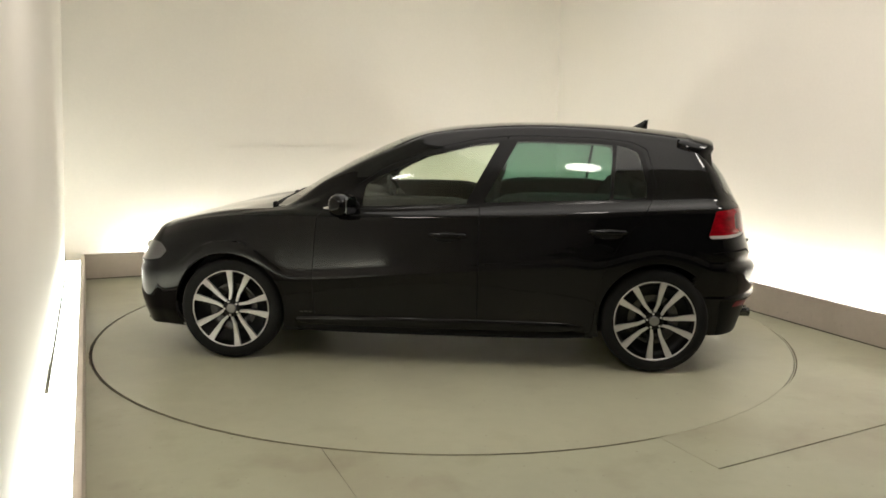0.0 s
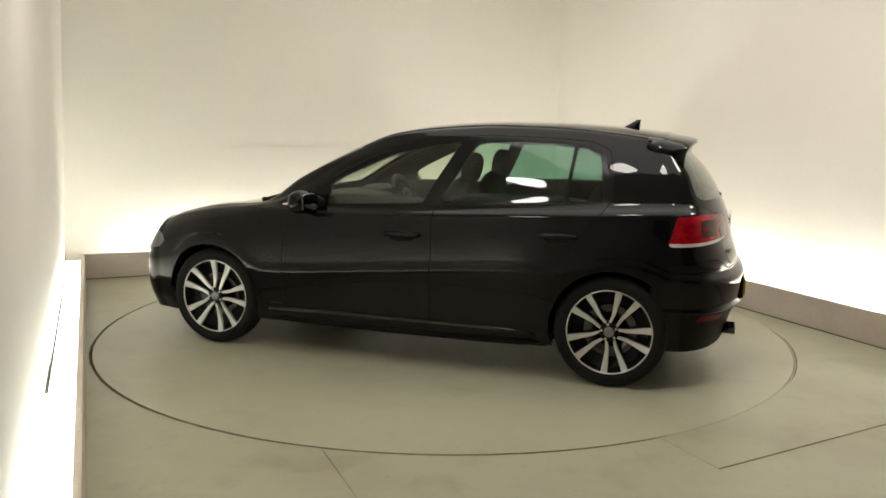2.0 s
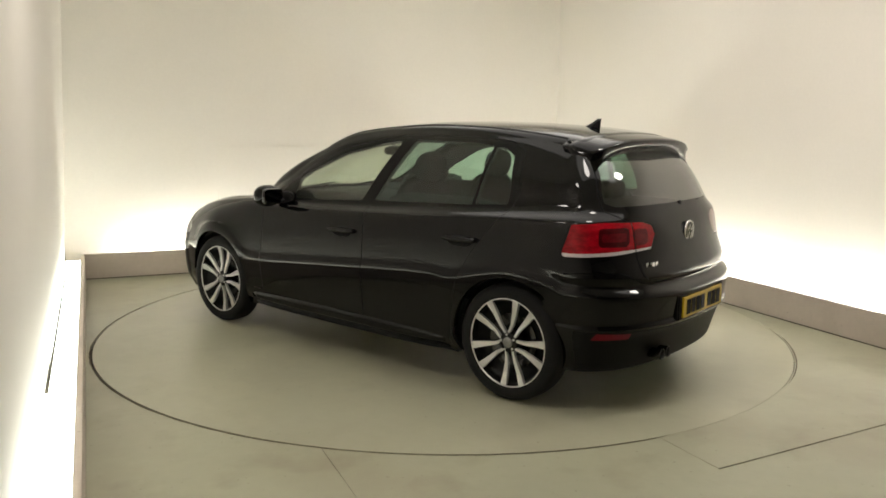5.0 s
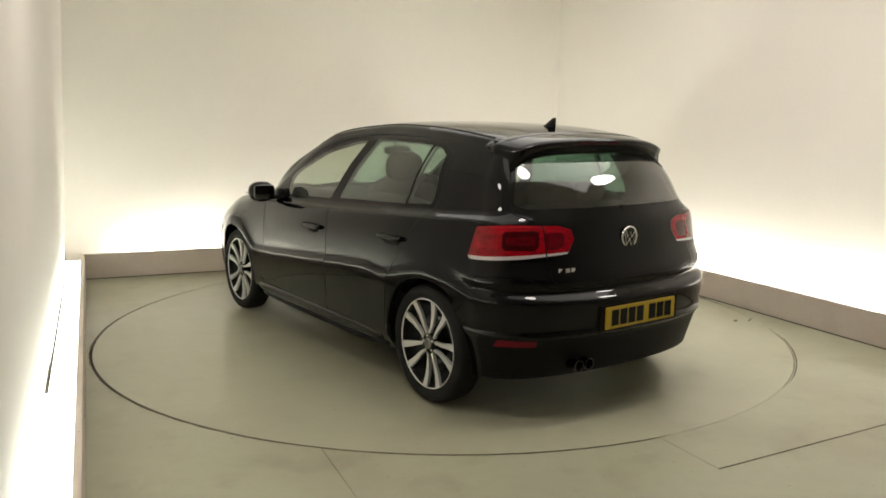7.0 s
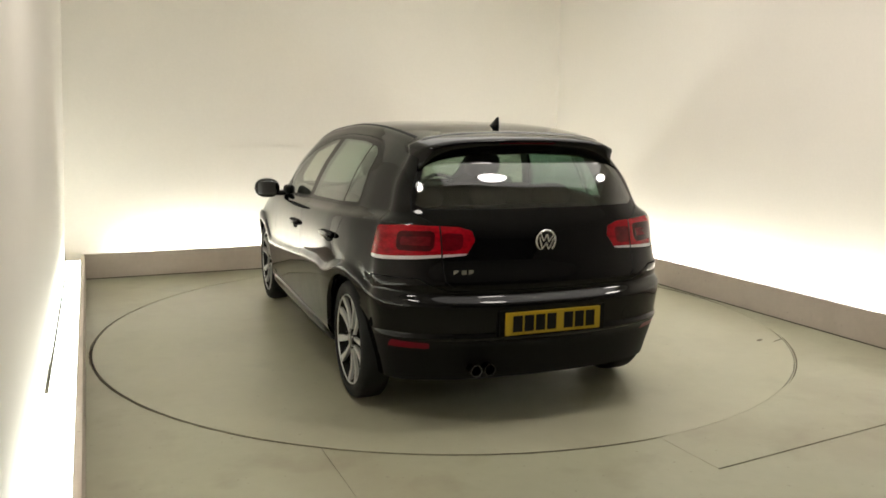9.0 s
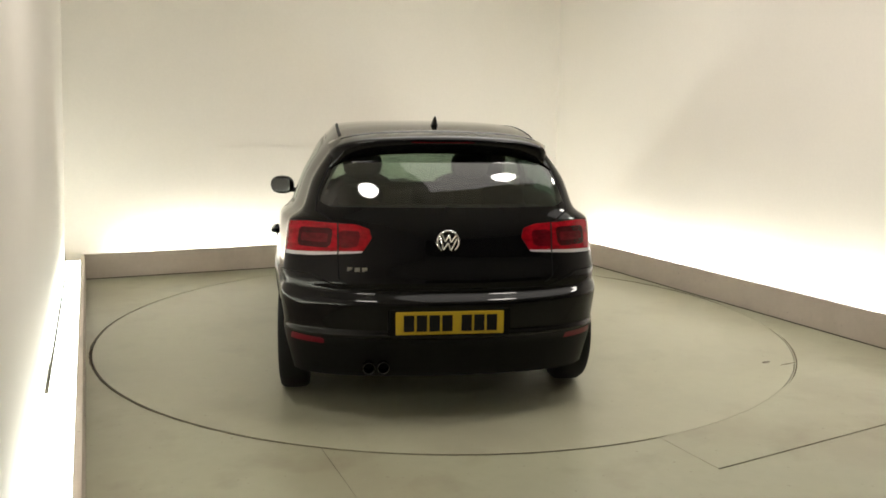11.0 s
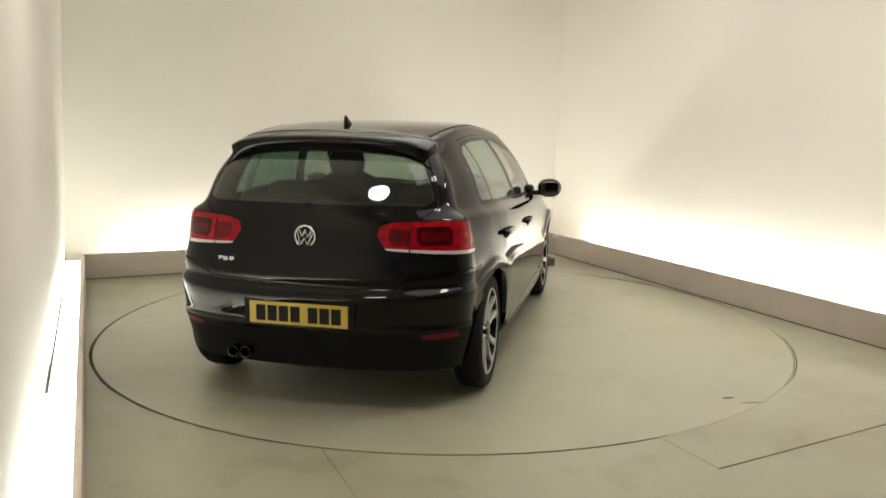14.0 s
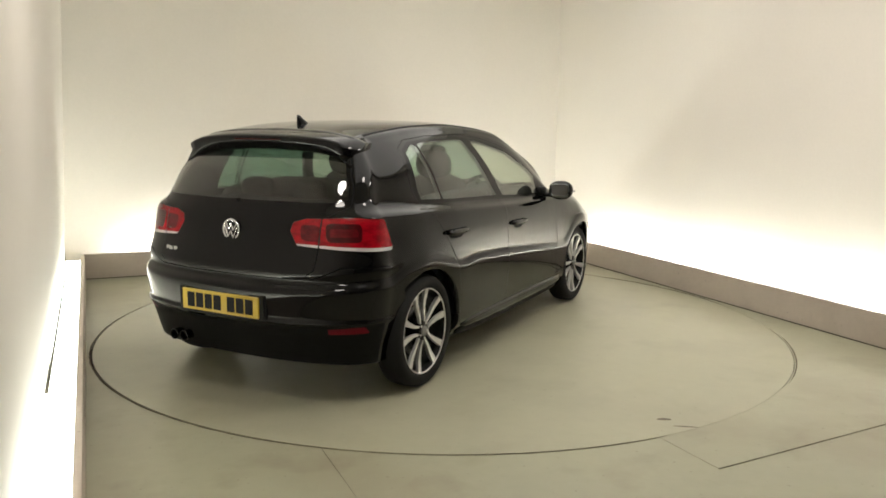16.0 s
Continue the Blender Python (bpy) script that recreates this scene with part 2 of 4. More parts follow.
# ---- strip lights behind the ledges, lamps on the ceiling, an added fill panel ----
def strip_light(x, y, along, length):
    base = new("strip_light")
    bm = bmesh.new()
    box(bm, -length / 2, length / 2, -0.03, 0.03, 0, 0.05)
    part("batten", bm, M_METAL, base, smooth=False)
    bm = bmesh.new()
    tube(bm, (-length / 2 + 0.03, 0, 0.075), (length / 2 - 0.03, 0, 0.075), 0.013)
    part("fluorescent_tube", bm, M_TUBE, base, "glowing white fluorescent tube")
    for s in (-1, 1):
        bm = bmesh.new()
        box(bm, s * length / 2 - 0.03 * (s > 0), s * length / 2 + 0.03 * (s < 0), -0.02, 0.02, 0.05, 0.10)
        part("end_cap", bm, M_METAL, base, smooth=False)
    base.matrix_world = ROOM @ pose(x, y, 0.0, 0, 0, 0 if along == "x" else 90)
    return tagged(base, "white fluorescent strip light standing behind the ledge", "strip light", "strip lights behind the ledges")


for x in (-1.45, 0.0, 1.45):
    strip_light(x, BACK + 0.23, "x", 1.4)
for y in (1.6, 0.1, -1.4):
    strip_light(RIGHT + 0.22, y, "y", 1.4)


def light_box(y, length):
    """An opal light panel in the trough of the white wall."""
    base = new("light_panel")
    bm = bmesh.new()
    box(bm, -0.164, -0.034, -length / 2, length / 2, 0, 0.17)
    part("tray", bm, M_METAL, base, smooth=False)
    bm = bmesh.new()
    box(bm, -0.164, -0.034, -length / 2, length / 2, 0.172, 0.18)
    part("opal_cover", bm, M_OPAL, base, "glowing white opal cover", smooth=False)
    base.matrix_world = SIDE @ pose(0, y, 0)
    return tagged(base, "glowing white opal light panel behind the ledge", "light panel", "light panels in the trough")


for y in (-0.57, -1.99, -3.41, -4.83):
    light_box(y, 1.415)
# dark rod in place of the shaded gap between panels and wall
bm = bmesh.new()
tube(bm, (-0.145, -0.74, 0.188), (-0.156, -3.72, 0.188), 0.008, 8)
cable = to_object("cable", bm, M_JOINT)
cable.matrix_world = SIDE
tagged(cable, "thin dark rod standing in for the gap between light panels and wall", "cable")


LAMP_Z = 2.66


def pendant_lamp(x, y, power):
    base = new("pendant_lamp")
    bm = bmesh.new()
    bmesh.ops.create_cone(bm, cap_ends=True, segments=40, radius1=0.225, radius2=0.10, depth=0.16)
    part("shade", bm, M_METAL, base, "pale metal shade")
    bm = bmesh.new()
    bmesh.ops.create_circle(bm, cap_ends=True, segments=40, radius=0.21)
    bmesh.ops.translate(bm, verts=bm.verts, vec=(0, 0, -0.086))
    part("diffuser", bm, M_LAMP, base, "glowing white diffuser", smooth=False)
    bm = bmesh.new()
    tube(bm, (0, 0, 0.08), (0, 0, CEIL - LAMP_Z - 0.175), 0.012)
    part("rod", bm, M_METAL, base)
    base.matrix_world = ROOM @ pose(x, y, LAMP_Z + 0.09)
    ceiling_area("pendant_light", x, y, LAMP_Z - 0.02, 0.40, power, (1.0, 0.88, 0.78))
    return tagged(base, "round white pendant lamp with a glowing diffuser", "pendant lamp", "pendant lamps")


for x, y in ((-1.80, -2.30), (0.0, -2.32), (1.85, -2.12)):
    pendant_lamp(x, y, LAMP_POWER)


def fill_panel(x0, x1, y0, y1, z):
    """A wide glowing fill panel added under the ceiling, out of the camera's view."""
    base = new("fill_light")
    bm = bmesh.new()
    for a, b, c, d in ((x0, x1, y0 - .04, y0), (x0, x1, y1, y1 + .04), (x0 - .04, x0, y0 - .04, y1 + .04), (x1, x1 + .04, y0 - .04, y1 + .04)):
        box(bm, a, b, c, d, z, CEIL - .002)
    part("frame", bm, M_METAL, base, smooth=False)
    bm = bmesh.new()
    box(bm, x0 + .002, x1 - .002, y0 + .002, y1 - .002, z + .01, z + .02)
    part("diffuser", bm, M_SOFT, base, "softly glowing warm sheet of the added fill panel", smooth=False)
    base.matrix_world = ROOM
    return tagged(base, "wide softly glowing fill panel added under the ceiling, out of view", "ceiling light")


fill_panel(-0.95, 2.25, -2.9, 1.2, CEIL - 0.09)

# ---- the car ----
M_PAINT = material("black_car_paint", (0.003, 0.003, 0.0032), 0.3, 0.0, Coat_Weight=1.0, Coat_Roughness=0.02, Coat_IOR=1.345, Specular_IOR_Level=0.0)


def wavy(m, scale, strength, distance):
    """Slight unevenness of a lacquered panel."""
    t = m.node_tree
    b, co = t.nodes["Principled BSDF"], t.nodes.new("ShaderNodeTexCoord")
    n, bp = t.nodes.new("ShaderNodeTexNoise"), t.nodes.new("ShaderNodeBump")
    n.inputs["Scale"].default_value, n.inputs["Detail"].default_value = scale, 2
    bp.inputs["Strength"].default_value, bp.inputs["Distance"].default_value = strength, distance
    t.links.new(co.outputs["Object"], n.inputs["Vector"])
    t.links.new(n.outputs[0], bp.inputs["Height"])
    for slot in ("Normal", "Coat Normal"):
        t.links.new(bp.outputs[0], b.inputs[slot])
    return m


wavy(M_PAINT, 6.0, 0.05, 0.02)
M_PILLAR = material("black_pillar_film", (0.004, 0.004, 0.004), 0.25, 0.0, Specular_IOR_Level=0.2)
M_TRIM = mottled(material("black_plastic", (0.005, 0.005, 0.005), 0.5, 0.0, Specular_IOR_Level=0.12), (0.005, 0.005, 0.005), 0.2, 30, 400, 0.1)
M_GAP = material("shut_line", (0.003, 0.003, 0.003), 0.9)
M_RUBBER = mottled(material("tyre_rubber", (0.008, 0.008, 0.008), 0.7, 0.0, Specular_IOR_Level=0.2), (0.008, 0.008, 0.008), 0.2, 8, 200, 0.2)
M_ALLOY = material("machined_alloy", (0.62, 0.62, 0.62), 0.32, 0.6)
M_RIMDARK = material("gloss_black_rim", (0.004, 0.004, 0.004), 0.35, 0.0, Specular_IOR_Level=0.15)
M_CAP = material("cap_silver", (0.25, 0.25, 0.25), 0.3, 0.8)
M_CHROME = material("chrome", (0.75, 0.75, 0.75), 0.12, 1.0)

WHEELBASE, AXLE_Z, WHEEL_R = 2.578, 0.315, 0.315


def curve(keys):
    """A smooth monotone curve through (x, value) keys."""
    k = sorted(keys)
    x, y = np.array([a for a, _ in k], float), np.array([b for _, b in k], float)
    h, d = np.diff(x), np.diff(y) / np.diff(x)
    m = np.empty(len(x))
    m[0], m[-1] = d[0], d[-1]
    for i in range(1, len(x) - 1):
        m[i] = 0 if d[i - 1] * d[i] <= 0 else (2 * h[i] + h[i - 1] + h[i] + 2 * h[i - 1]) / ((2 * h[i] + h[i - 1]) / d[i - 1] + (h[i] + 2 * h[i - 1]) / d[i])

    def at(q):
        q = np.clip(q, x[0], x[-1])
        i = np.clip(np.searchsorted(x, q) - 1, 0, len(x) - 2)
        t = (q - x[i]) / h[i]
        return ((1 + 2 * t) * (1 - t) ** 2 * y[i] + t * (1 - t) ** 2 * h[i] * m[i] + t * t * (3 - 2 * t) * y[i + 1] + t * t * (t - 1) * h[i] * m[i + 1])
    return at


# Rows of the body's net, from the sill to the roof's middle: half width and height by the place along the car.
NET = [
    (((1.95, 0.66), (1.6, 0.76), (1.29, 0.81), (0.9, 0.8), (-0.9, 0.8), (-1.29, 0.798), (-1.62, 0.758)),
     ((1.95, 0.19), (1.6, 0.18), (0.9, 0.185), (-0.9, 0.2), (-1.62, 0.222))),
    (((1.95, 0.72), (1.6, 0.82), (1.29, 0.868), (0.9, 0.855), (0, 0.86), (-0.9, 0.865), (-1.29, 0.848), (-1.62, 0.796)),
     ((1.95, 0.3), (0.9, 0.29), (-0.9, 0.3), (-1.62, 0.395))),
    (((1.95, 0.745), (1.6, 0.84), (1.29, 0.888), (0.9, 0.874), (0, 0.886), (-0.9, 0.892), (-1.29, 0.87), (-1.62, 0.816)),
     ((1.95, 0.5), (1.62, 0.55), (1.47, 0.645), (1.29, 0.69), (1.12, 0.645), (1.0, 0.565), (0.9, 0.52), (0.223, 0.563), (-0.5, 0.62), (-0.765, 0.634), (-0.9, 0.622), (-1.0, 0.635), (-1.12, 0.668), (-1.29, 0.695), (-1.46, 0.67), (-1.62, 0.612))),
    (((1.95, 0.7315), (1.6, 0.8265), (1.29, 0.8745), (0.9, 0.8605), (0, 0.8725), (-0.9, 0.8785), (-1.29, 0.8565), (-1.62, 0.8025)),
     ((1.95, 0.552), (1.62, 0.602), (1.47, 0.697), (1.29, 0.742), (1.12, 0.697), (1.0, 0.617), (0.9, 0.572), (0.223, 0.615), (-0.5, 0.672), (-0.765, 0.686), (-0.9, 0.674), (-1.0, 0.687), (-1.12, 0.720), (-1.29, 0.747), (-1.46, 0.722), (-1.62, 0.664))),
    (((1.95, 0.73), (1.6, 0.81), (1.29, 0.858), (0.9, 0.855), (0, 0.868), (-0.9, 0.875), (-1.29, 0.848), (-1.62, 0.791)),
     ((1.95, 0.61), (1.29, 0.74), (0.9, 0.735), (-0.9, 0.815), (-1.62, 0.82))),
    (((1.95, 0.66), (1.6, 0.755), (1.29, 0.81), (0.9, 0.836), (0, 0.85), (-0.9, 0.856), (-1.29, 0.83), (-1.62, 0.768)),
     ((1.95, 0.678), (1.6, 0.788), (1.29, 0.838), (0.9, 0.88), (0, 0.905), (-0.9, 0.945), (-1.29, 0.962), (-1.62, 0.972))),
    (((1.95, 0.6), (1.6, 0.7), (1.29, 0.76), (0.9, 0.785), (0.67, 0.79), (0, 0.8), (-0.9, 0.8), (-1.29, 0.763), (-1.62, 0.693)),
     ((1.95, 0.708), (1.6, 0.836), (1.29, 0.888), (0.9, 0.931), (0.67, 0.939), (0, 0.955), (-0.9, 1.0), (-1.29, 1.02), (-1.62, 1.035))),
    (((1.95, 0.55), (1.6, 0.65), (1.29, 0.7), (0.91, 0.72), (0.63, 0.735), (0.35, 0.69), (0.08, 0.64), (-0.2, 0.603), (-0.55, 0.587), (-0.9, 0.586), (-1.2, 0.576), (-1.55, 0.547)),
     ((1.95, 0.721), (1.6, 0.850), (1.29, 0.909), (0.91, 0.95), (0.63, 1.065), (0.35, 1.233), (0.08, 1.341), (-0.2, 1.385), (-0.55, 1.398), (-0.9, 1.388), (-1.15, 1.369), (-1.3, 1.353), (-1.55, 1.315))),
    (((1.95, 0.49), (1.6, 0.59), (1.29, 0.63), (0.91, 0.66), (0.63, 0.675), (0.35, 0.63), (0.08, 0.58), (-0.2, 0.545), (-0.55, 0.53), (-0.9, 0.529), (-1.2, 0.522), (-1.55, 0.505)),
     ((1.95, 0.731), (1.6, 0.854), (1.29, 0.914), (1.01, 0.935), (0.71, 1.106), (0.35, 1.284), (0.08, 1.392), (-0.2, 1.428), (-0.55, 1.446), (-0.9, 1.437), (-1.2, 1.413), (-1.55, 1.368))),
    (((1.95, 0.28), (1.6, 0.32), (1.01, 0.36), (0.35, 0.35), (-0.55, 0.3), (-1.55, 0.29)),
     ((2.05, 0.735), (1.7, 0.832), (1.29, 0.909), (1.11, 0.938), (0.83, 1.078), (0.61, 1.202), (0.38, 1.318), (0.18, 1.389), (-0.1, 1.442), (-0.55, 1.468), (-0.9, 1.462), (-1.2, 1.446), (-1.55, 1.406))),
    (((1.95, 0), (-1.55, 0)),
     ((2.05, 0.738), (1.7, 0.835), (1.29, 0.912), (1.13, 0.941), (0.86, 1.088), (0.645, 1.208), (0.41, 1.314), (0.23, 1.391), (-0.1, 1.449), (-0.55, 1.474), (-0.9, 1.468), (-1.2, 1.452), (-1.55, 1.416))),
]
# the middle line of the tail and of the nose, row by row: x, z, and how square the corner is
TAIL = [(-1.900, .226, 2.3), (-1.952, .400, 2.4), (-1.996, .602, 2.4), (-1.946, .655, 2.4), (-1.914, .80, 2.3), (-1.876, .95, 2.3), (-1.834, 1.04, 2.4), (-1.59, 1.345, 3.0), (-1.57, 1.375, 3), (-1.56, 1.39, 3), (-1.555, 1.40, 3)]
NOSE = [(1.985, 0.19, 2.4), (2.022, 0.3, 2.25), (2.035, 0.5, 2.2), (2.022, 0.54, 2.2), (1.985, 0.6, 2.2), (1.932, 0.655, 2.2), (1.910, 0.677, 2.2), (1.893, 0.695, 2.6), (1.88, 0.704, 3), (1.872, 0.71, 3), (1.868, 0.713, 3)]
TAIL_X = [-1.60, -1.60, -1.60, -1.60, -1.60, -1.60, -1.57, -1.48, -1.48, -1.48, -1.48]
NOSE_X = 1.74


def bulged(a, b, amount):
    """A row half way between two rows, pushed outward where the cabin stands."""
    xs = sorted({x for x, _ in (*a[0], *a[1], *b[0], *b[1])})
    fa, fb, ga, gb = curve(a[0]), curve(b[0]), curve(a[1]), curve(b[1])
    rise = lambda x: min(1.0, max(0.0, (float(gb(x)) - float(ga(x))) / 0.3))
    return (tuple((x, (float(fa(x)) + float(fb(x))) / 2 + amount * rise(x)) for x in xs), tuple((x, (float(ga(x)) + float(gb(x))) / 2) for x in xs))


def between(a, b, k, out=0.0):
    """A row at share k of the way between two rows, pushed outward at the tail."""
    xs = sorted({x for x, _ in (*a[0], *a[1], *b[0], *b[1])})
    fa, fb, ga, gb = curve(a[0]), curve(b[0]), curve(a[1]), curve(b[1])
    mix = lambda f, g, x: float(f(x)) * (1 - k) + float(g(x)) * k
    return (tuple((x, mix(fa, fb, x) + out * min(1, max(0, (-x - 1.45) / 0.15))) for x in xs), tuple((x, mix(ga, gb, x)) for x in xs))


NET.insert(7, bulged(NET[6], NET[7], 0.024))
TAIL.insert(7, (-1.737, 1.195, 2.6))
NOSE.insert(7, (1.90, .686, 2.5))
TAIL_X.insert(7, -1.52)
# the tailgate's lower lip, and the step in the rear bumper
for row, k, out, tail_at, nose_at in ((4, .30, .006, (-1.950, .700, 2.4), (2.013, .558, 2.4)), (2, .36, -.003, (-1.986, .480, 2.4), (2.027, .372, 2.4)), (2, .70, .004, (-1.996, .452, 2.4), (2.025, .35, 2.4))):
    NET.insert(row, between(NET[row - 1], NET[row], k, out))
    TAIL.insert(row, tail_at)
    NOSE.insert(row, nose_at)
    TAIL_X.insert(row, -1.60)


def body_net(cap=44, side=150, sub=10):
    rows = []
    for k, (yk, zk) in enumerate(NET):
        fy, fz = curve(yk), curve(zk)
        x0, x1 = TAIL_X[k], NOSE_X + (0.08 if k >= 13 else 0)
        line = []
        xf, zf, n = NOSE[k]
        for i in range(cap):
            a = math.pi / 2 * (1 - i / cap)
            y = fy(x1) * abs(math.cos(a)) ** (2 / n)
            s = math.sin(a) ** (2 / n)
            line.append((x1 + (xf - x1) * s, float(y) if i else 0.0, float(fz(x1)) + (zf - float(fz(x1))) * math.sin(a) ** 1.5))
        for i in range(side + 1):
            x = x1 + (x0 - x1) * i / side
            line.append((x, float(fy(x)), float(fz(x))))
        xf, zf, n = TAIL[k]
        for i in range(1, cap + 1):
            a = math.pi / 2 * i / cap
            y = fy(x0) * abs(math.cos(a)) ** (2 / n)
            s = math.sin(a) ** (2 / n)
            line.append((x0 + (xf - x0) * s, float(y) if i < cap else 0.0, float(fz(x0)) + (zf - float(fz(x0))) * math.sin(a) ** 1.5))
        rows.append(line)
    R = np.array(rows)                       # rows, stations, 3
    K, U = R.shape[:2]
    v = np.linspace(0, K - 1, (K - 1) * sub + 1)
    keys = np.arange(K)
    out = np.empty((len(v), U, 3))
    for j in range(U):
        for c in range(3):
            out[:, j, c] = curve(list(zip(keys, R[:, j, c])))(v)
    return out


def body_mesh():
    N = body_net()
    V, U = N.shape[:2]
    P = N.reshape(-1, 3)
    P[:, 1] = np.maximum(P[:, 1], 0)
    F = []
    for j in range(V - 1):
        for i in range(U - 1):
            a = j * U + i
            F += [(a, a + 1, a + U + 1), (a, a + U + 1, a + U)]
    F = np.array(F)
    # flip so that the normals look outward (left side: +y)
    n = np.cross(P[F[:, 1]] - P[F[:, 0]], P[F[:, 2]] - P[F[:, 0]])
    F = F[np.linalg.norm(n, axis=1) > 1e-9]
    n = np.cross(P[F[:, 1]] - P[F[:, 0]], P[F[:, 2]] - P[F[:, 0]])
    if n[:, 1].sum() < 0:
        F = F[:, ::-1]
        n = -n
    N = np.zeros_like(P)
    for c in range(3):
        np.add.at(N, F[:, c], n)
    mid = P[:, 1] < 1e-6
    N[mid, 1] = 0
    N /= np.maximum(np.linalg.norm(N, axis=1, keepdims=True), 1e-12)
    return np.hstack([P, N]), F


def tinted(name, tint, gloss_least=0.085):
    """Thin automotive glass: a tinted see-through sheet under a sharp gloss."""
    m = bpy.data.materials.new(name)
    m.use_nodes = True
    t = m.node_tree
    t.nodes.clear()
    out, mix = t.nodes.new("ShaderNodeOutputMaterial"), t.nodes.new("ShaderNodeMixShader")
    clear, gloss, face = t.nodes.new("ShaderNodeBsdfTransparent"), t.nodes.new("ShaderNodeBsdfGlossy"), t.nodes.new("ShaderNodeLayerWeight")
    clear.inputs[0].default_value = (*tint, 1)
    gloss.inputs["Roughness"].default_value = 0.02
    power, scale = t.nodes.new("ShaderNodeMath"), t.nodes.new("ShaderNodeMath")
    power.operation, scale.operation = "POWER", "MULTIPLY_ADD"
    power.inputs[1].default_value, scale.inputs[1].default_value, scale.inputs[2].default_value = 2.7, 0.9, gloss_least
    face.inputs["Blend"].default_value = 0.5
    t.links.new(face.outputs["Facing"], power.inputs[0])
    t.links.new(power.outputs[0], scale.inputs[0])
    t.links.new(scale.outputs[0], mix.inputs[0])
    t.links.new(clear.outputs[0], mix.inputs[1])
    t.links.new(gloss.outputs[0], mix.inputs[2])
    t.links.new(mix.outputs[0], out.inputs[0])
    return m


M_GLASS = tinted("front_glass", (0.80, 0.87, 0.77), 0.065)
M_PRIVACY = tinted("rear_glass", (0.35, 0.53, 0.45), 0.055)
M_REARGLASS = tinted("tailgate_glass", (0.27, 0.36, 0.30), 0.08)
M_DARKCHROME = material("sooty_chrome", (0.08, 0.08, 0.08), 0.25, 1.0)
M_MIRROR = material("tinted_mirror", (0.14, 0.145, 0.15), 0.03, 1.0)
M_RED = material("red_lens", (0.27, 0.002, 0.008), 0.15, 0.0, Coat_Weight=0.6, Coat_Roughness=0.03, Coat_IOR=1.4, Specular_IOR_Level=0.15)
M_RED2 = material("dark_red_lens", (0.040, 0.0015, 0.003), 0.15, 0.0, Coat_Weight=0.6, Coat_Roughness=0.03, Coat_IOR=1.4, Specular_IOR_Level=0.15)
M_RED3 = material("deep_red_lens", (0.09, 0.002, 0.006), 0.15, 0.0, Coat_Weight=0.6, Coat_Roughness=0.03, Coat_IOR=1.4, Specular_IOR_Level=0.15)
for lens, tone in ((M_RED, (0.27, 0.002, 0.008)), (M_RED3, (0.10, 0.002, 0.006)), (M_RED2, (0.045, 0.0015, 0.003))):
    mottled(lens, tone, 0.45, 16.0, 70.0, 0.15, stretch=(1, 1, 2.2))
M_REFLECT = material("reflector_red", (0.15, 0.003, 0.012), 0.35, 0.0, Specular_IOR_Level=0.15)
M_CLEARLENS = material("pale_lens", (0.58, 0.53, 0.53), 0.15, 0.0, Coat_Weight=1.0)
M_HEAD = material("headlight_lens", (0.12, 0.12, 0.125), 0.15, 0.8, Coat_Weight=1.0, Coat_Roughness=0.02)
M_PLATE = mottled(material("plate_yellow", (0.50, 0.35, 0.018), 0.35), (0.50, 0.35, 0.018), 0.05, 12, 90)
M_INK = material("plate_black", (0.008, 0.008, 0.008), 0.6, 0.0, Specular_IOR_Level=0.15)
M_CLOTH = mottled(material("dark_cloth", (0.017, 0.017, 0.018), 0.9), (0.017, 0.017, 0.018), 0.25, 9, 300, 0.3)
M_DASH = mottled(material("dash_plastic", (0.02, 0.02, 0.02), 0.65), (0.02, 0.02, 0.02), 0.15, 15, 250, 0.15)

(SHELL, FDOOR, RDOOR, GAP, FGLASS, RGLASS, QGLASS, TRIM, REARWIN, SCREEN, TAILGATE, LAMP_OUT, LAMP_IN, LAMP_DARK, LAMP_PALE,
 BUMPER, VALANCE, REFLECT, BONNET, HEADLIGHT, NOSECONE, ROOF, HOLE, GRILLE, LAMP_DARK2, LAMP_PALE2, LAMP_CORE) = range(27)

FRONT_DOOR = [(0.745, 0.235), (0.765, 0.55), (0.735, 0.9), (0.685, 0.955), (0.355, 1.18), (0.085, 1.298), (-0.2, 1.362), (-0.4, 1.384), (-0.235, 0.98), (-0.23, 0.235)]
REAR_DOOR = [(-.235, .235), (-.24, .98), (-.405, 1.384), (-.55, 1.387), (-.9, 1.380), (-1.13, 1.360), (-1.225, 1.315), (-1.275, 1.1), (-1.245, 1.02), (-1.17, .92), (-1.06, .78), (-.985, .66), (-.945, .52), (-.925, .38), (-.91, .235)]
SURROUND = [(0.665, 0.935), (0.545, 1.05), (0.355, 1.158), (0.085, 1.278), (-0.2, 1.343), (-0.55, 1.368), (-0.9, 1.362), (-1.11, 1.342), (-1.195, 1.3), (-1.245, 1.1), (-1.24, 1.025), (-0.43, 0.985), (0.085, 0.957), (0.415, 0.942)]
FRONT_PANE = [(0.465, 0.962), (0.445, 1.085), (0.355, 1.138), (0.085, 1.26), (-0.2, 1.327), (-0.345, 1.345), (-0.15, 0.99)]
REAR_PANE = [(-.265, 1.0), (-.455, 1.349), (-.55, 1.352), (-.9, 1.346), (-1.02, 1.335), (-.995, 1.028)]
QUARTER_PANE = [(-1.022, 1.032), (-1.048, 1.332), (-1.10, 1.325), (-1.17, 1.288), (-1.215, 1.1), (-1.212, 1.042)]


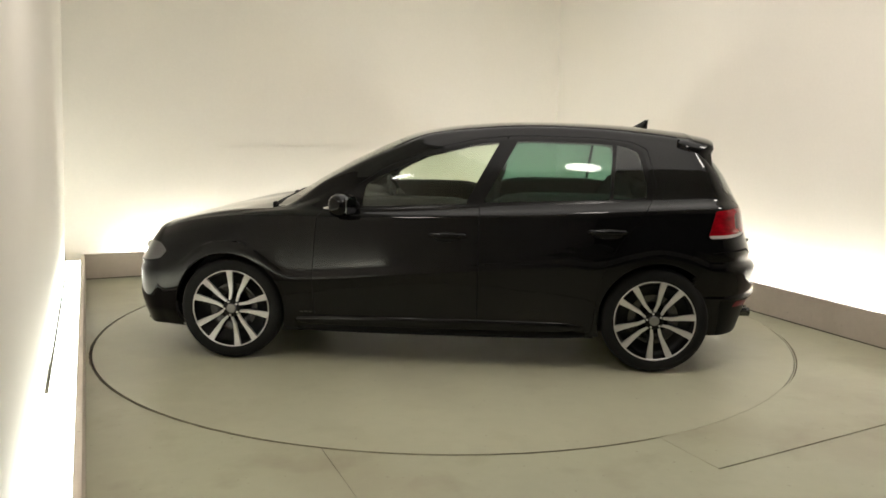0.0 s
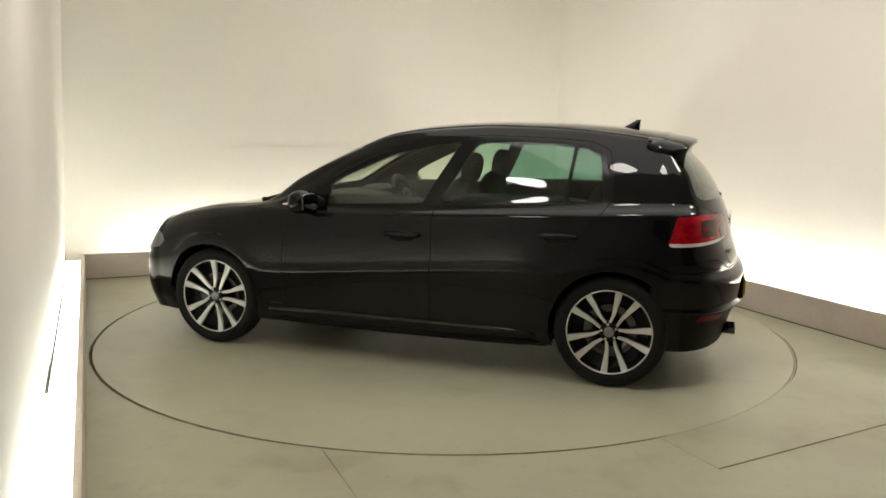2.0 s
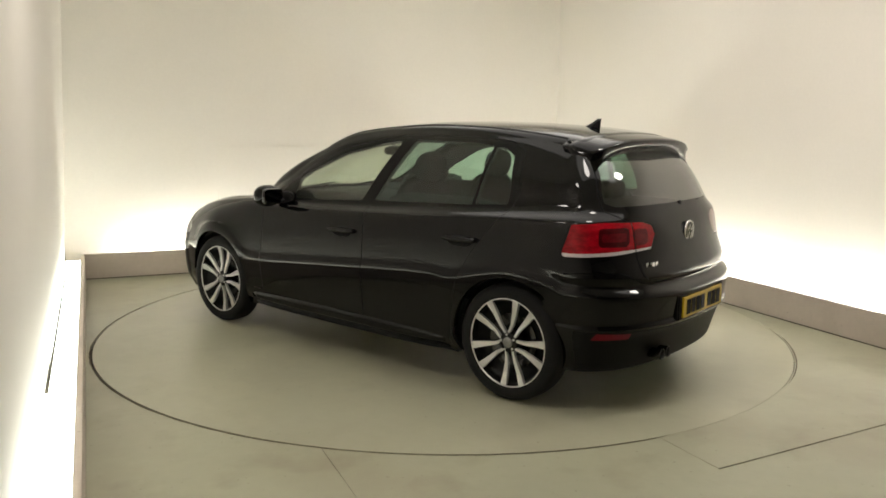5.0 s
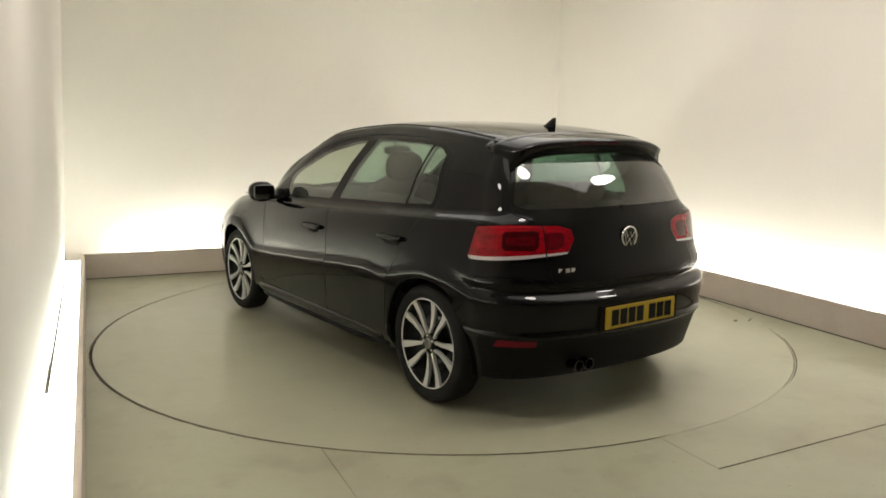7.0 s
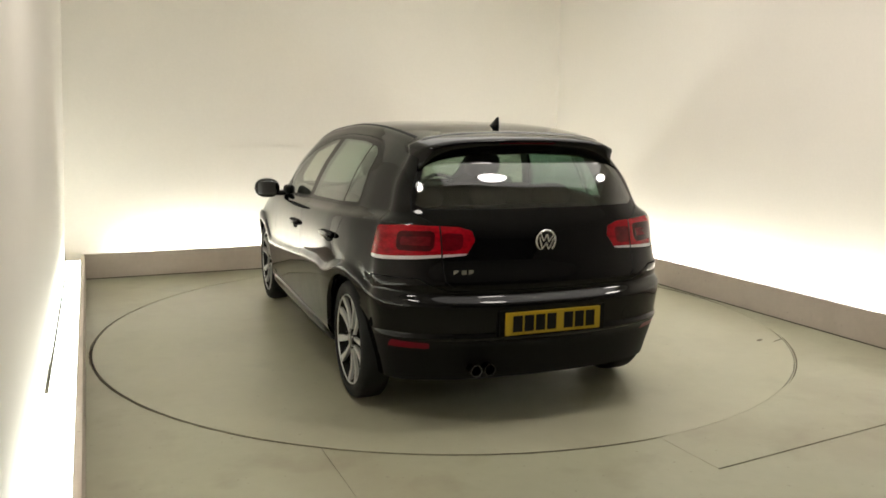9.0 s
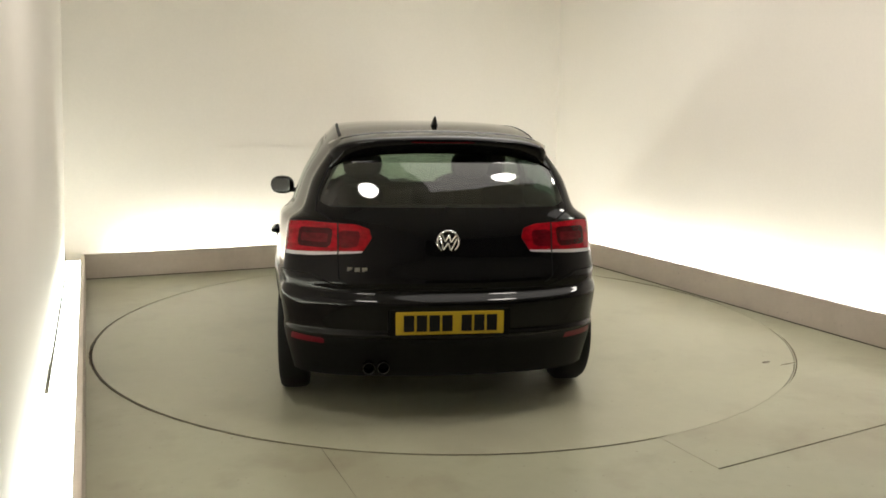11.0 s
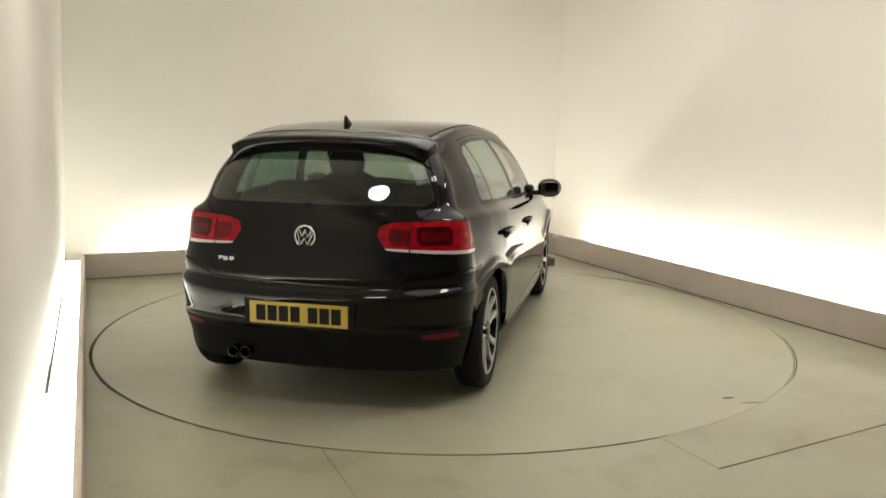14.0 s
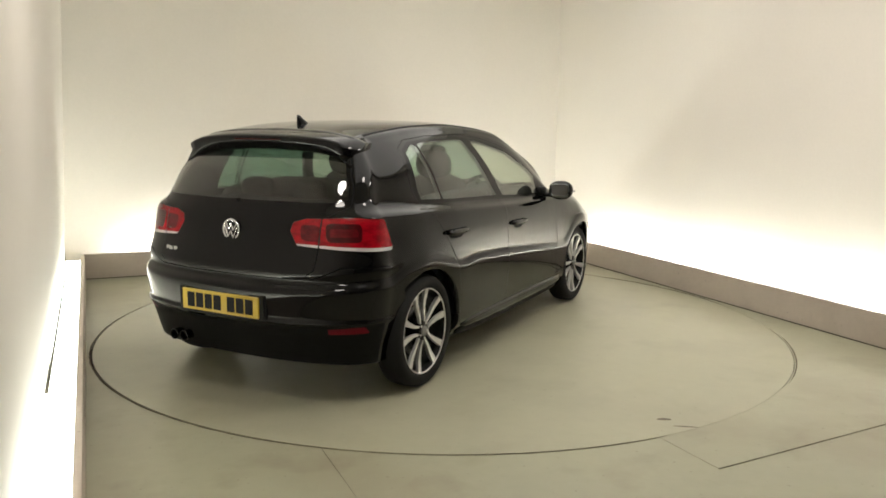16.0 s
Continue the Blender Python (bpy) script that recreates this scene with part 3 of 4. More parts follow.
def cut_body():
    P, F = body_mesh()
    L = np.zeros(len(F), int)

    def region(field, label, mask=None, keep=(), only=(), also=None):
        """Cuts along the field's zero line and labels what lies inside."""
        nonlocal P, F, L
        f = field(P)
        tri = mask(P[F].mean(1)) if mask else np.ones(len(F), bool)
        if keep:
            tri &= ~np.isin(L, keep)
        if only:
            tri &= np.isin(L, only)
        P, F, L, f = split(P, F, L, f, tri)
        tri = mask(P[F].mean(1)) if mask else np.ones(len(F), bool)
        if keep:
            tri &= ~np.isin(L, keep)
        if only:
            tri &= np.isin(L, only)
        if also:
            tri &= also(P[F].mean(1))
        L = np.where(tri & (f[F].mean(1) < 0), label, L)

    side = lambda c: (c[:, 0] > -1.60) & (c[:, 0] < 1.75) & (c[:, 1] > 0.45)
    tail = lambda c: (c[:, 0] < -1.40)
    front = lambda c: c[:, 0] > 1.2
    flat = lambda poly, r=0.0: (lambda p: sdf(poly, p[:, 0], p[:, 2], r))
    # roof, bonnet, windscreen, seen from above
    region(lambda p: sdf([(.40, -.1), (.36, .52), (.1, .572), (-.5, .525), (-1.5, .51), (-1.75, .47), (-1.75, -.1)], p[:, 0], p[:, 1]), ROOF, lambda c: c[:, 2] > 1.2)
    region(lambda p: sdf([(1.11, -.1), (1.08, .30), (.96, .60), (1.06, .70), (1.45, .70), (1.74, .62), (1.90, .35), (1.95, -.1)], p[:, 0], p[:, 1]), BONNET, lambda c: (c[:, 0] > .95) & (c[:, 2] > .68))
    region(lambda p: sdf([(1.05, -.1), (1.02, .30), (.88, .60), (.78, .63), (.37, .585), (.22, .53), (.27, .3), (.29, -.1)], p[:, 0], p[:, 1], .01), SCREEN, lambda c: (c[:, 0] > .1) & (c[:, 2] > .95))
    # doors with their shut lines and windows
    for poly, label in ((FRONT_DOOR, FDOOR), (REAR_DOOR, RDOOR)):
        region(flat(poly, .0022), GAP, side)
        region(flat(poly, -.0006), label, side)
    region(flat(SURROUND, .006), TRIM, side)
    for poly, label in ((FRONT_PANE, FGLASS), (REAR_PANE, RGLASS), (QUARTER_PANE, QGLASS)):
        region(flat(poly, .004), label, side)
    # fuel flap is on the far wing; wheel arches
    for x in (WHEELBASE / 2, -WHEELBASE / 2):
        region(lambda p, x=x: np.hypot(p[:, 0] - x, p[:, 2] - AXLE_Z - .008) - .347, HOLE, lambda c: c[:, 1] > .4)
    # tail: bumper, tailgate, window, lamps
    s = lambda p: (-p[:, 0] - 1.55) + (.79 - p[:, 1])
    region(lambda p: sdf([(-.5, .1), (-.5, .66), (.12, .735), (.42, .735), (.62, .672), (1.6, .668), (1.6, .1)], s(p), p[:, 2]), BUMPER, lambda c: c[:, 0] < -1.5)
    region(lambda p: np.abs(sdf([(-.5, .1), (-.5, .66), (.12, .735), (.42, .735), (.62, .672), (1.6, .668), (1.6, .1)], s(p), p[:, 2])) - .003, GAP, lambda c: c[:, 0] < -1.6)
    gate = [(-.1, .668), (.46, .672), (.525, .72), (.53, .97), (.635, 1.03), (.62, 1.12), (.515, 1.35), (.475, 1.385), (-.1, 1.42)]
    region(lambda p: sdf(gate, p[:, 1], p[:, 2]), TAILGATE, lambda c: (c[:, 0] < -1.545) & (c[:, 2] > .6), keep=(GAP,))
    region(lambda p: np.abs(sdf(gate, p[:, 1], p[:, 2])) - .0028, GAP, lambda c: (c[:, 0] < -1.55) & (c[:, 2] > .69) & (c[:, 2] < 1.34))
    region(lambda p: sdf([(-.1, 1.058), (.570, 1.058), (.605, 1.075), (.588, 1.13), (.487, 1.335), (-.1, 1.355)], p[:, 1], p[:, 2], .008), REARWIN, lambda c: (c[:, 0] < -1.53) & (c[:, 2] > 1.0))
    lamp = [(0.035, 0.824), (0.092, 0.955), (0.3, 0.966), (0.63, 0.956), (0.705, 0.938), (0.722, 0.907), (0.69, 0.852), (0.4, 0.836)]
    region(lambda p: sdf(lamp, s(p), p[:, 2], .019), GAP, tail)
    region(lambda p: sdf(lamp, s(p), p[:, 2], .015), LAMP_OUT, tail)
    region(lambda p: p[:, 1] - .531, GAP, only=(LAMP_OUT,))
    region(lambda p: np.where(p[:, 1] < .7, p[:, 1] - .5235, 1.0), LAMP_IN, lambda c: (c[:, 0] < -1.5) & (np.abs(c[:, 1] - .3) < .25), only=(GAP,), also=lambda p: sdf(lamp, s(p), p[:, 2], .015) < 1e-5)
    pale = lambda p: p[:, 2] - (.826 + .030 * np.clip(s(p) - .02, 0, .9))
    region(pale, LAMP_PALE, only=(LAMP_OUT,))
    region(pale, LAMP_PALE2, only=(LAMP_IN,))
    core = lambda p: sdf([(.285, .886), (.285, .926), (.480, .926), (.480, .884)], s(p), p[:, 2], .026)
    region(core, LAMP_DARK, only=(LAMP_OUT,))
    region(lambda p: core(p) + .026, LAMP_CORE, only=(LAMP_DARK,))
    region(lambda p: sdf([(.565, .882), (.565, .920), (.65, .918), (.65, .884)], s(p), p[:, 2], .022), LAMP_DARK2, only=(LAMP_IN,))
    # lower tail: plate recess, reflectors, valance
    region(lambda p: p[:, 2] - (.430 + .02 * np.clip(p[:, 1], 0, .6)), VALANCE, lambda c: (c[:, 0] < -1.66))
    region(lambda p: sdf([(.60, .398), (.605, .424), (.755, .432), (.76, .402)], p[:, 1], p[:, 2], .003), REFLECT, lambda c: c[:, 0] < -1.6)
    # nose: bumper, grille, headlight
    region(lambda p: p[:, 2] - .655, NOSECONE, lambda c: (c[:, 0] > 1.64), keep=(HOLE,))
    q = lambda p: (2.11 - p[:, 0]) + (.76 - p[:, 1])
    region(lambda p: sdf([(.20, .655), (.25, .712), (.31, .720), (.365, .70), (.375, .66), (.34, .62), (.27, .605)], q(p), p[:, 2], .008), HEADLIGHT, lambda c: (c[:, 0] > 1.5) & (c[:, 1] > .35))
    region(lambda p: sdf([(-.1, .60), (-.1, .66), (.40, .655), (.42, .61)], p[:, 1], p[:, 2]), GRILLE, lambda c: c[:, 0] > 1.8)
    region(lambda p: sdf([(-.1, .22), (-.1, .40), (.50, .38), (.55, .24)], p[:, 1], p[:, 2]), GRILLE, lambda c: c[:, 0] > 1.8)
    return P, F, L


PARTS = {
    SHELL: ("body_shell", M_PAINT, "car", ""), FDOOR: ("front_door", M_PAINT, "car", ""), RDOOR: ("rear_door", M_PAINT, "car", ""),
    GAP: ("shut_line", M_GAP, "body_shell", ""), FGLASS: ("window_pane", M_GLASS, "front_door", "lightly tinted green side glass"),
    RGLASS: ("window_pane", M_PRIVACY, "rear_door", "dark green tinted rear side glass"), QGLASS: ("quarter_pane", M_PRIVACY, "rear_door", "dark green tinted quarter glass"),
    TRIM: ("window_surround", M_PILLAR, "body_shell", "black window surround"), REARWIN: ("rear_window", M_REARGLASS, "tailgate", "tinted rear window"),
    SCREEN: ("windscreen", M_GLASS, "car", "clear windscreen"), TAILGATE: ("tailgate", M_PAINT, "car", ""),
    LAMP_OUT: ("tail_lamp", M_RED, "car", "glossy red tail lamp"), LAMP_IN: ("tailgate_lamp", M_RED, "tailgate", "glossy red inner tail lamp"),
    LAMP_PALE2: ("pale_lens", M_CLEARLENS, "tailgate_lamp", "pale reversing strip"),
    LAMP_DARK2: ("dark_lens", M_RED3, "tailgate_lamp", "dark red lens"),
    LAMP_CORE: ("lamp_core", M_RED3, "tail_lamp", "deep red lamp core"),
    LAMP_DARK: ("dark_lens", M_RED2, "tail_lamp", "dark red lens"), LAMP_PALE: ("pale_lens", M_CLEARLENS, "tail_lamp", "pale reversing strip"),
    BUMPER: ("rear_bumper", M_PAINT, "car", ""), VALANCE: ("valance", M_TRIM, "rear_bumper", "black plastic valance"),
    REFLECT: ("reflector", M_REFLECT, "rear_bumper", "dull red reflector"), BONNET: ("bonnet", M_PAINT, "car", ""),
    HEADLIGHT: ("headlight", M_HEAD, "car", "clear headlight"), NOSECONE: ("front_bumper", M_PAINT, "car", ""), ROOF: ("roof", M_PAINT, "car", ""),
    GRILLE: ("grille", M_TRIM, "front_bumper", "black grille"),
}
WHOLE = {SHELL, REARWIN, SCREEN, TAILGATE, BUMPER, VALANCE, BONNET, NOSECONE, ROOF, GRILLE}   # meshes that span both sides


def build_car():
    root = tagged(new("car"), "glossy black five-door hatchback with alloy wheels on the turntable", "car")
    P, F, L = cut_body()
    Q = P.copy()
    Q[:, (1, 4)] *= -1
    n = len(P)
    made = {"car": (root, root)}
    order = [k for k in PARTS if PARTS[k][2] == "car"] + [k for k in PARTS if PARTS[k][2] != "car"]
    for k in order:
        name, mat, parent, label = PARTS[k]
        f = F[L == k]
        if not len(f):
            continue
        if k in WHOLE or k == GAP:
            if k == GAP:
                sink = np.hstack([P[:, :3] - P[:, 3:] * 0.004, P[:, 3:]])
            A = sink if k == GAP else P
            B = A.copy()
            B[:, (1, 4)] *= -1
            ob = mesh_of(name, np.vstack([A, B]), np.vstack([f, f[:, ::-1] + n]), mat, made[parent][0], np.vstack([A, B])[:, 3:], label)
            made[name] = (ob, ob)
        else:
            a = mesh_of(name, P, f, mat, made[parent][0], P[:, 3:], label)
            b = mesh_of(name, Q, f[:, ::-1], mat, made[parent][1], Q[:, 3:], label)
            made[name] = (a, b)
    # inner lining, a hand inside the panels, so that the openings have depth
    f = F[~np.isin(L, (FGLASS, RGLASS, QGLASS, REARWIN, SCREEN, HOLE))]
    A = P[:, :3] - P[:, 3:] * 0.022
    A[:, 1] = np.maximum(A[:, 1], 0)
    B = A * np.array((1, -1, 1))
    mesh_of("inner_lining", np.vstack([A, B]), np.vstack([f[:, ::-1], f + n]), M_DASH, made["body_shell"][0], None, "dark cabin lining")
    return root, made


car, CAR = build_car()


def side_y(x, z, grow=0.0):
    """The body's half width at a place of its side."""
    P = BODY_POINTS
    d = (P[:, 0] - x) ** 2 + (P[:, 2] - z) ** 2 + (P[:, 1] < 0.3) * 9
    return float(P[np.argmin(d), 1]) + grow


BODY_POINTS = body_mesh()[0]


def ball(bm, centre, size, seg=20, power=2.0, rot=None):
    """A rounded block: an ellipsoid for power 2, squarer above it."""
    rings = seg // 2
    verts = []
    q = rot or Matrix()
    for j in range(rings + 1):
        th = math.pi * j / rings
        row = []
        for i in range(seg):
            ph = 2 * math.pi * i / seg
            d = (math.sin(th) * math.cos(ph), math.sin(th) * math.sin(ph), math.cos(th))
            v = Vector([math.copysign(abs(c) ** (2 / power), c) * s for c, s in zip(d, size)])
            row.append(bm.verts.new(Vector(centre) + (q @ v)))
            if j in (0, rings):
                row = [row[0]] * seg
                break
        verts.append(row)
    for j in range(rings):
        for i in range(seg):
            a, b, c, d = verts[j][i], verts[j + 1][i], verts[j + 1][(i + 1) % seg], verts[j][(i + 1) % seg]
            loop = [v for k, v in enumerate((a, b, c, d)) if v not in (a, b, c, d)[:k]]
            if len(loop) > 2:
                bm.faces.new(loop)


def lathe(bm, profile, seg=48, start=0.0, end=2 * math.pi):
    """Turns a profile of (radius, y) about the y axis."""
    full = abs(end - start - 2 * math.pi) < 1e-6
    count = seg if full else seg + 1
    rows = [[bm.verts.new((r * math.cos(start + (end - start) * i / seg), y, r * math.sin(start + (end - start) * i / seg))) for i in range(count)] for r, y in profile]
    for a, b in zip(rows, rows[1:]):
        for i in range(seg):
            j = (i + 1) % count
            bm.faces.new((a[i], a[j], b[j], b[i]))


# ---- wheels ----
def build_wheel():
    """A wheel about its own axle, its face looking to +y."""
    bm = bmesh.new()
    lathe(bm, [(.222, -.10), (.222, .010), (.231, .026), (.234, .034), (.239, .037), (.243, .032), (.243, .02)])
    rim = part("wheel", bm, M_RIMDARK, car, "machined alloy wheel with black inlays")
    bm = bmesh.new()
    lathe(bm, [(.2325, .0345), (.235, .0385), (.239, .039), (.2415, .036)])
    part("rim_lip", bm, M_ALLOY, rim, "thin bright rim lip")
    bm = bmesh.new()
    lathe(bm, [(.235, -.11), (.262, -.112), (.296, -.108), (.311, -.092), (.315, -.06), (.315, .0), (.312, .022), (.300, .040), (.275, .046), (.252, .044), (.238, .036), (.236, .02)], 64)
    part("tyre", bm, M_RUBBER, rim, "black low-profile tyre")
    bm = bmesh.new()
    lathe(bm, [(.232, .028), (.222, .004), (.20, -.030), (.09, -.034), (.05, -.030), (.0005, -.030)])
    part("dark_inlay", bm, M_RIMDARK, rim, "gloss black inlay")
    bm = bmesh.new()
    lathe(bm, [(.15, -.022), (.15, -.040), (.06, -.040), (.06, -.022), (.15, -.022)], 32)
    part("brake_disc", bm, M_DARKCHROME, rim)
    for i in range(5):
        for s in (-1, 1):
            a = 2 * math.pi * i / 5 + s * radians(14.5)
            b = 2 * math.pi * i / 5 + s * radians(27)
            bm = bmesh.new()
            rad, tan = Vector((math.cos(a), 0, math.sin(a))), Vector((-math.sin(a), 0, math.cos(a)))
            foot = Vector((math.cos(b), 0, math.sin(b)))
            pts = []
            for r, w, y in ((.046, .0065, .024), (.10, .0098, .021), (.17, .0150, .022), (.233, .0205, .033)):
                base = (foot if r < .06 else rad) * r
                pts.append([bm.verts.new(base + tan * w * k + Vector((0, y + d, 0))) for k, d in ((-1, -.016), (-.93, 0), (.93, 0), (1, -.016))])
            for p, q in zip(pts, pts[1:]):
                for k in range(3):
                    bm.faces.new((p[k], p[k + 1], q[k + 1], q[k]))
            part("spoke", bm, M_ALLOY, rim, smooth=False)
    bm = bmesh.new()
    lathe(bm, [(.058, -.03), (.056, .022), (.05, .026), (.032, .027)], 32)
    part("hub", bm, M_RIMDARK, rim)
    bm = bmesh.new()
    lathe(bm, [(.030, .027), (.029, .032), (.02, .034), (.0005, .034)], 24)
    part("hub_cap", bm, M_CAP, rim, "chrome hub cap")
    for i in range(5):
        bm = bmesh.new()
        a = 2 * math.pi * (i + .5) / 5
        tube(bm, (.043 * math.cos(a), .022, .043 * math.sin(a)), (.043 * math.cos(a), .030, .043 * math.sin(a)), .007, 6)
        part("wheel_bolt", bm, M_METAL, rim, smooth=False)
    return rim


wheel = build_wheel()
HUB_Y = 0.802
places = [(1.280, HUB_Y, 0, 41), (-1.284, HUB_Y - .005, 0, 28), (1.280, -HUB_Y, 180, 8), (-1.284, -HUB_Y + .005, 180, 63)]
for i, (x, y, turn, spin) in enumerate(places):
    m = pose(x, y, AXLE_Z, 0, 0, turn) @ pose(0, 0, 0, 0, spin, 0)
    if i:
        w = copy_thing(wheel, m)
        w.parent = car
    else:
        wheel.matrix_basis = m
for x in (1.289, -1.289):
    for s in (1, -1):
        bm = bmesh.new()
        lathe(bm, [(.350, s * .60), (.350, s * .78)], 40, radians(-2), radians(182))
        lathe(bm, [(.05, s * .60), (.350, s * .60)], 40, radians(-2), radians(182))
        ob = part("arch_liner", bm, M_TRIM, CAR["body_shell"][0], "black wheel arch liner")
        ob.matrix_basis = pose(x, 0, AXLE_Z + .008)
        bm = bmesh.new()
        last = None
        for k in range(37):
            a = radians(4 + 172 * k / 36)
            ca, sa = math.cos(a), math.sin(a)
            yy = side_y(x + .350 * ca, AXLE_Z + .008 + .350 * sa) - .001
            ring = [bm.verts.new((r * ca, s * y, r * sa)) for r, y in ((.342, yy - .035), (.342, yy - .006), (.345, yy - .001), (.350, yy))]
            if last:
                for q in range(3):
                    bm.faces.new((last[q], last[q + 1], ring[q + 1], ring[q]))
            last = ring
        ob = part("arch_lip", bm, M_PAINT, CAR["body_shell"][0])
        ob.matrix_basis = pose(x, 0, AXLE_Z + .008)

# ---- underside and cabin ----
bm = bmesh.new()
box(bm, -1.55, 1.90, -.62, .62, .19, .23)
box(bm, -.93, .93, -.80, .80, .19, .225)
part("underbody", bm, M_TRIM, car, "dark underbody", smooth=False)


def seat(x, y, width, name="front_seat"):
    bm = bmesh.new()
    ball(bm, (x + .02, y, .50), (.27, width / 2, .10), 20, 3.2)
    base = part(name, bm, M_CLOTH, car, "dark cloth seat")
    bm = bmesh.new()
    ball(bm, (x - .30, y, .80), (.085, width / 2, .34), 20, 3.0, Matrix.Rotation(radians(-17), 4, "Y"))
    part("backrest", bm, M_CLOTH, base)
    spots = (0,) if width < .7 else (-.40, 0, .40)
    for dy in spots:
        bm = bmesh.new()
        low = 0 if width < .7 else -.135
        ball(bm, (x - .425, y + dy, 1.185 + low), (.055, .13, .095 if width < .7 else .070), 16, 2.6, Matrix.Rotation(radians(-10), 4, "Y"))
        for k in (-1, 1):
            tube(bm, (x - .40, y + dy + k * .05, 1.02), (x - .42, y + dy + k * .05, 1.14 + low), .007, 8)
        part("headrest", bm, M_CLOTH, base)


seat(.09, .36, .50)
seat(.09, -.36, .50)
seat(-.78, 0, 1.24, "rear_bench")
bm = bmesh.new()
ball(bm, (.72, 0, .80), (.30, .68, .17), 24, 3.4)
ball(bm, (.62, -.36, .93), (.12, .20, .07), 16, 2.6)
dash = part("dashboard", bm, M_DASH, car, "dark grey dashboard")
bm = bmesh.new()
ring, r0 = 28, .18
for i in range(ring):
    a, b = 2 * math.pi * i / ring, 2 * math.pi * (i + 1) / ring
    tube(bm, (0, r0 * math.cos(a), r0 * math.sin(a)), (0, r0 * math.cos(b), r0 * math.sin(b)), .015, 8)
for a in (0, math.pi, -math.pi / 2):
    tube(bm, (-.02, 0, 0), (0, r0 * math.cos(a), r0 * math.sin(a)), .018, 8)
ball(bm, (-.02, 0, 0), (.03, .07, .07), 14, 2.6)
ob = part("steering_wheel", bm, M_DASH, dash)
ob.matrix_basis = pose(.40, -.36, .90, 0, 25, 0)
bm = bmesh.new()
ball(bm, (.31, 0, 1.262), (.018, .115, .033), 16, 3)
tube(bm, (.315, 0, 1.27), (.34, 0, 1.318), .01, 8)
part("cabin_mirror", bm, M_DASH, car)
bm = bmesh.new()
box(bm, -1.72, -1.22, -.60, .60, .985, 1.005)
bmesh.ops.bevel(bm, geom=bm.edges[:], offset=.006, segments=2, affect="EDGES")
part("parcel_shelf", bm, M_DASH, car, smooth=False)
for s in (1, -1):
    bm = bmesh.new()
    ball(bm, (.22, s * .34, 1.345), (.07, .17, .010), 14, 3)
    part("sun_visor", bm, M_DASH, car)

# door cards below the windows
for s in (1, -1):
    for x0, x1, z0, z1 in ((-.26, .62, .985, 1.0), (-1.22, -.28, 1.015, 1.04)):
        bm = bmesh.new()
        ball(bm, ((x0 + x1) / 2, s * .715, (z0 + z1) / 2 - .16), ((x1 - x0) / 2, .04, .19), 20, 4)
        part("door_card", bm, M_DASH, CAR["body_shell"][0], "dark door card")

# roof ditch mouldings
fy9, fz9r = curve(NET[12][0]), curve(NET[12][1])
for s in (1, -1):
    bm = bmesh.new()
    last = None
    for k in range(41):
        x = .30 - 1.72 * k / 40
        y, z = float(fy9(x)), float(fz9r(x))
        ring = [bm.verts.new((x, s * (y + dy), z + dz)) for dy, dz in ((.009, -.006), (.004, .0025), (-.006, .005), (-.010, .001))]
        if last:
            for q in range(3):
                bm.faces.new((last[q], last[q + 1], ring[q + 1], ring[q]))
        last = ring
    part("roof_moulding", bm, M_TRIM, CAR["roof"][0], "black roof moulding")

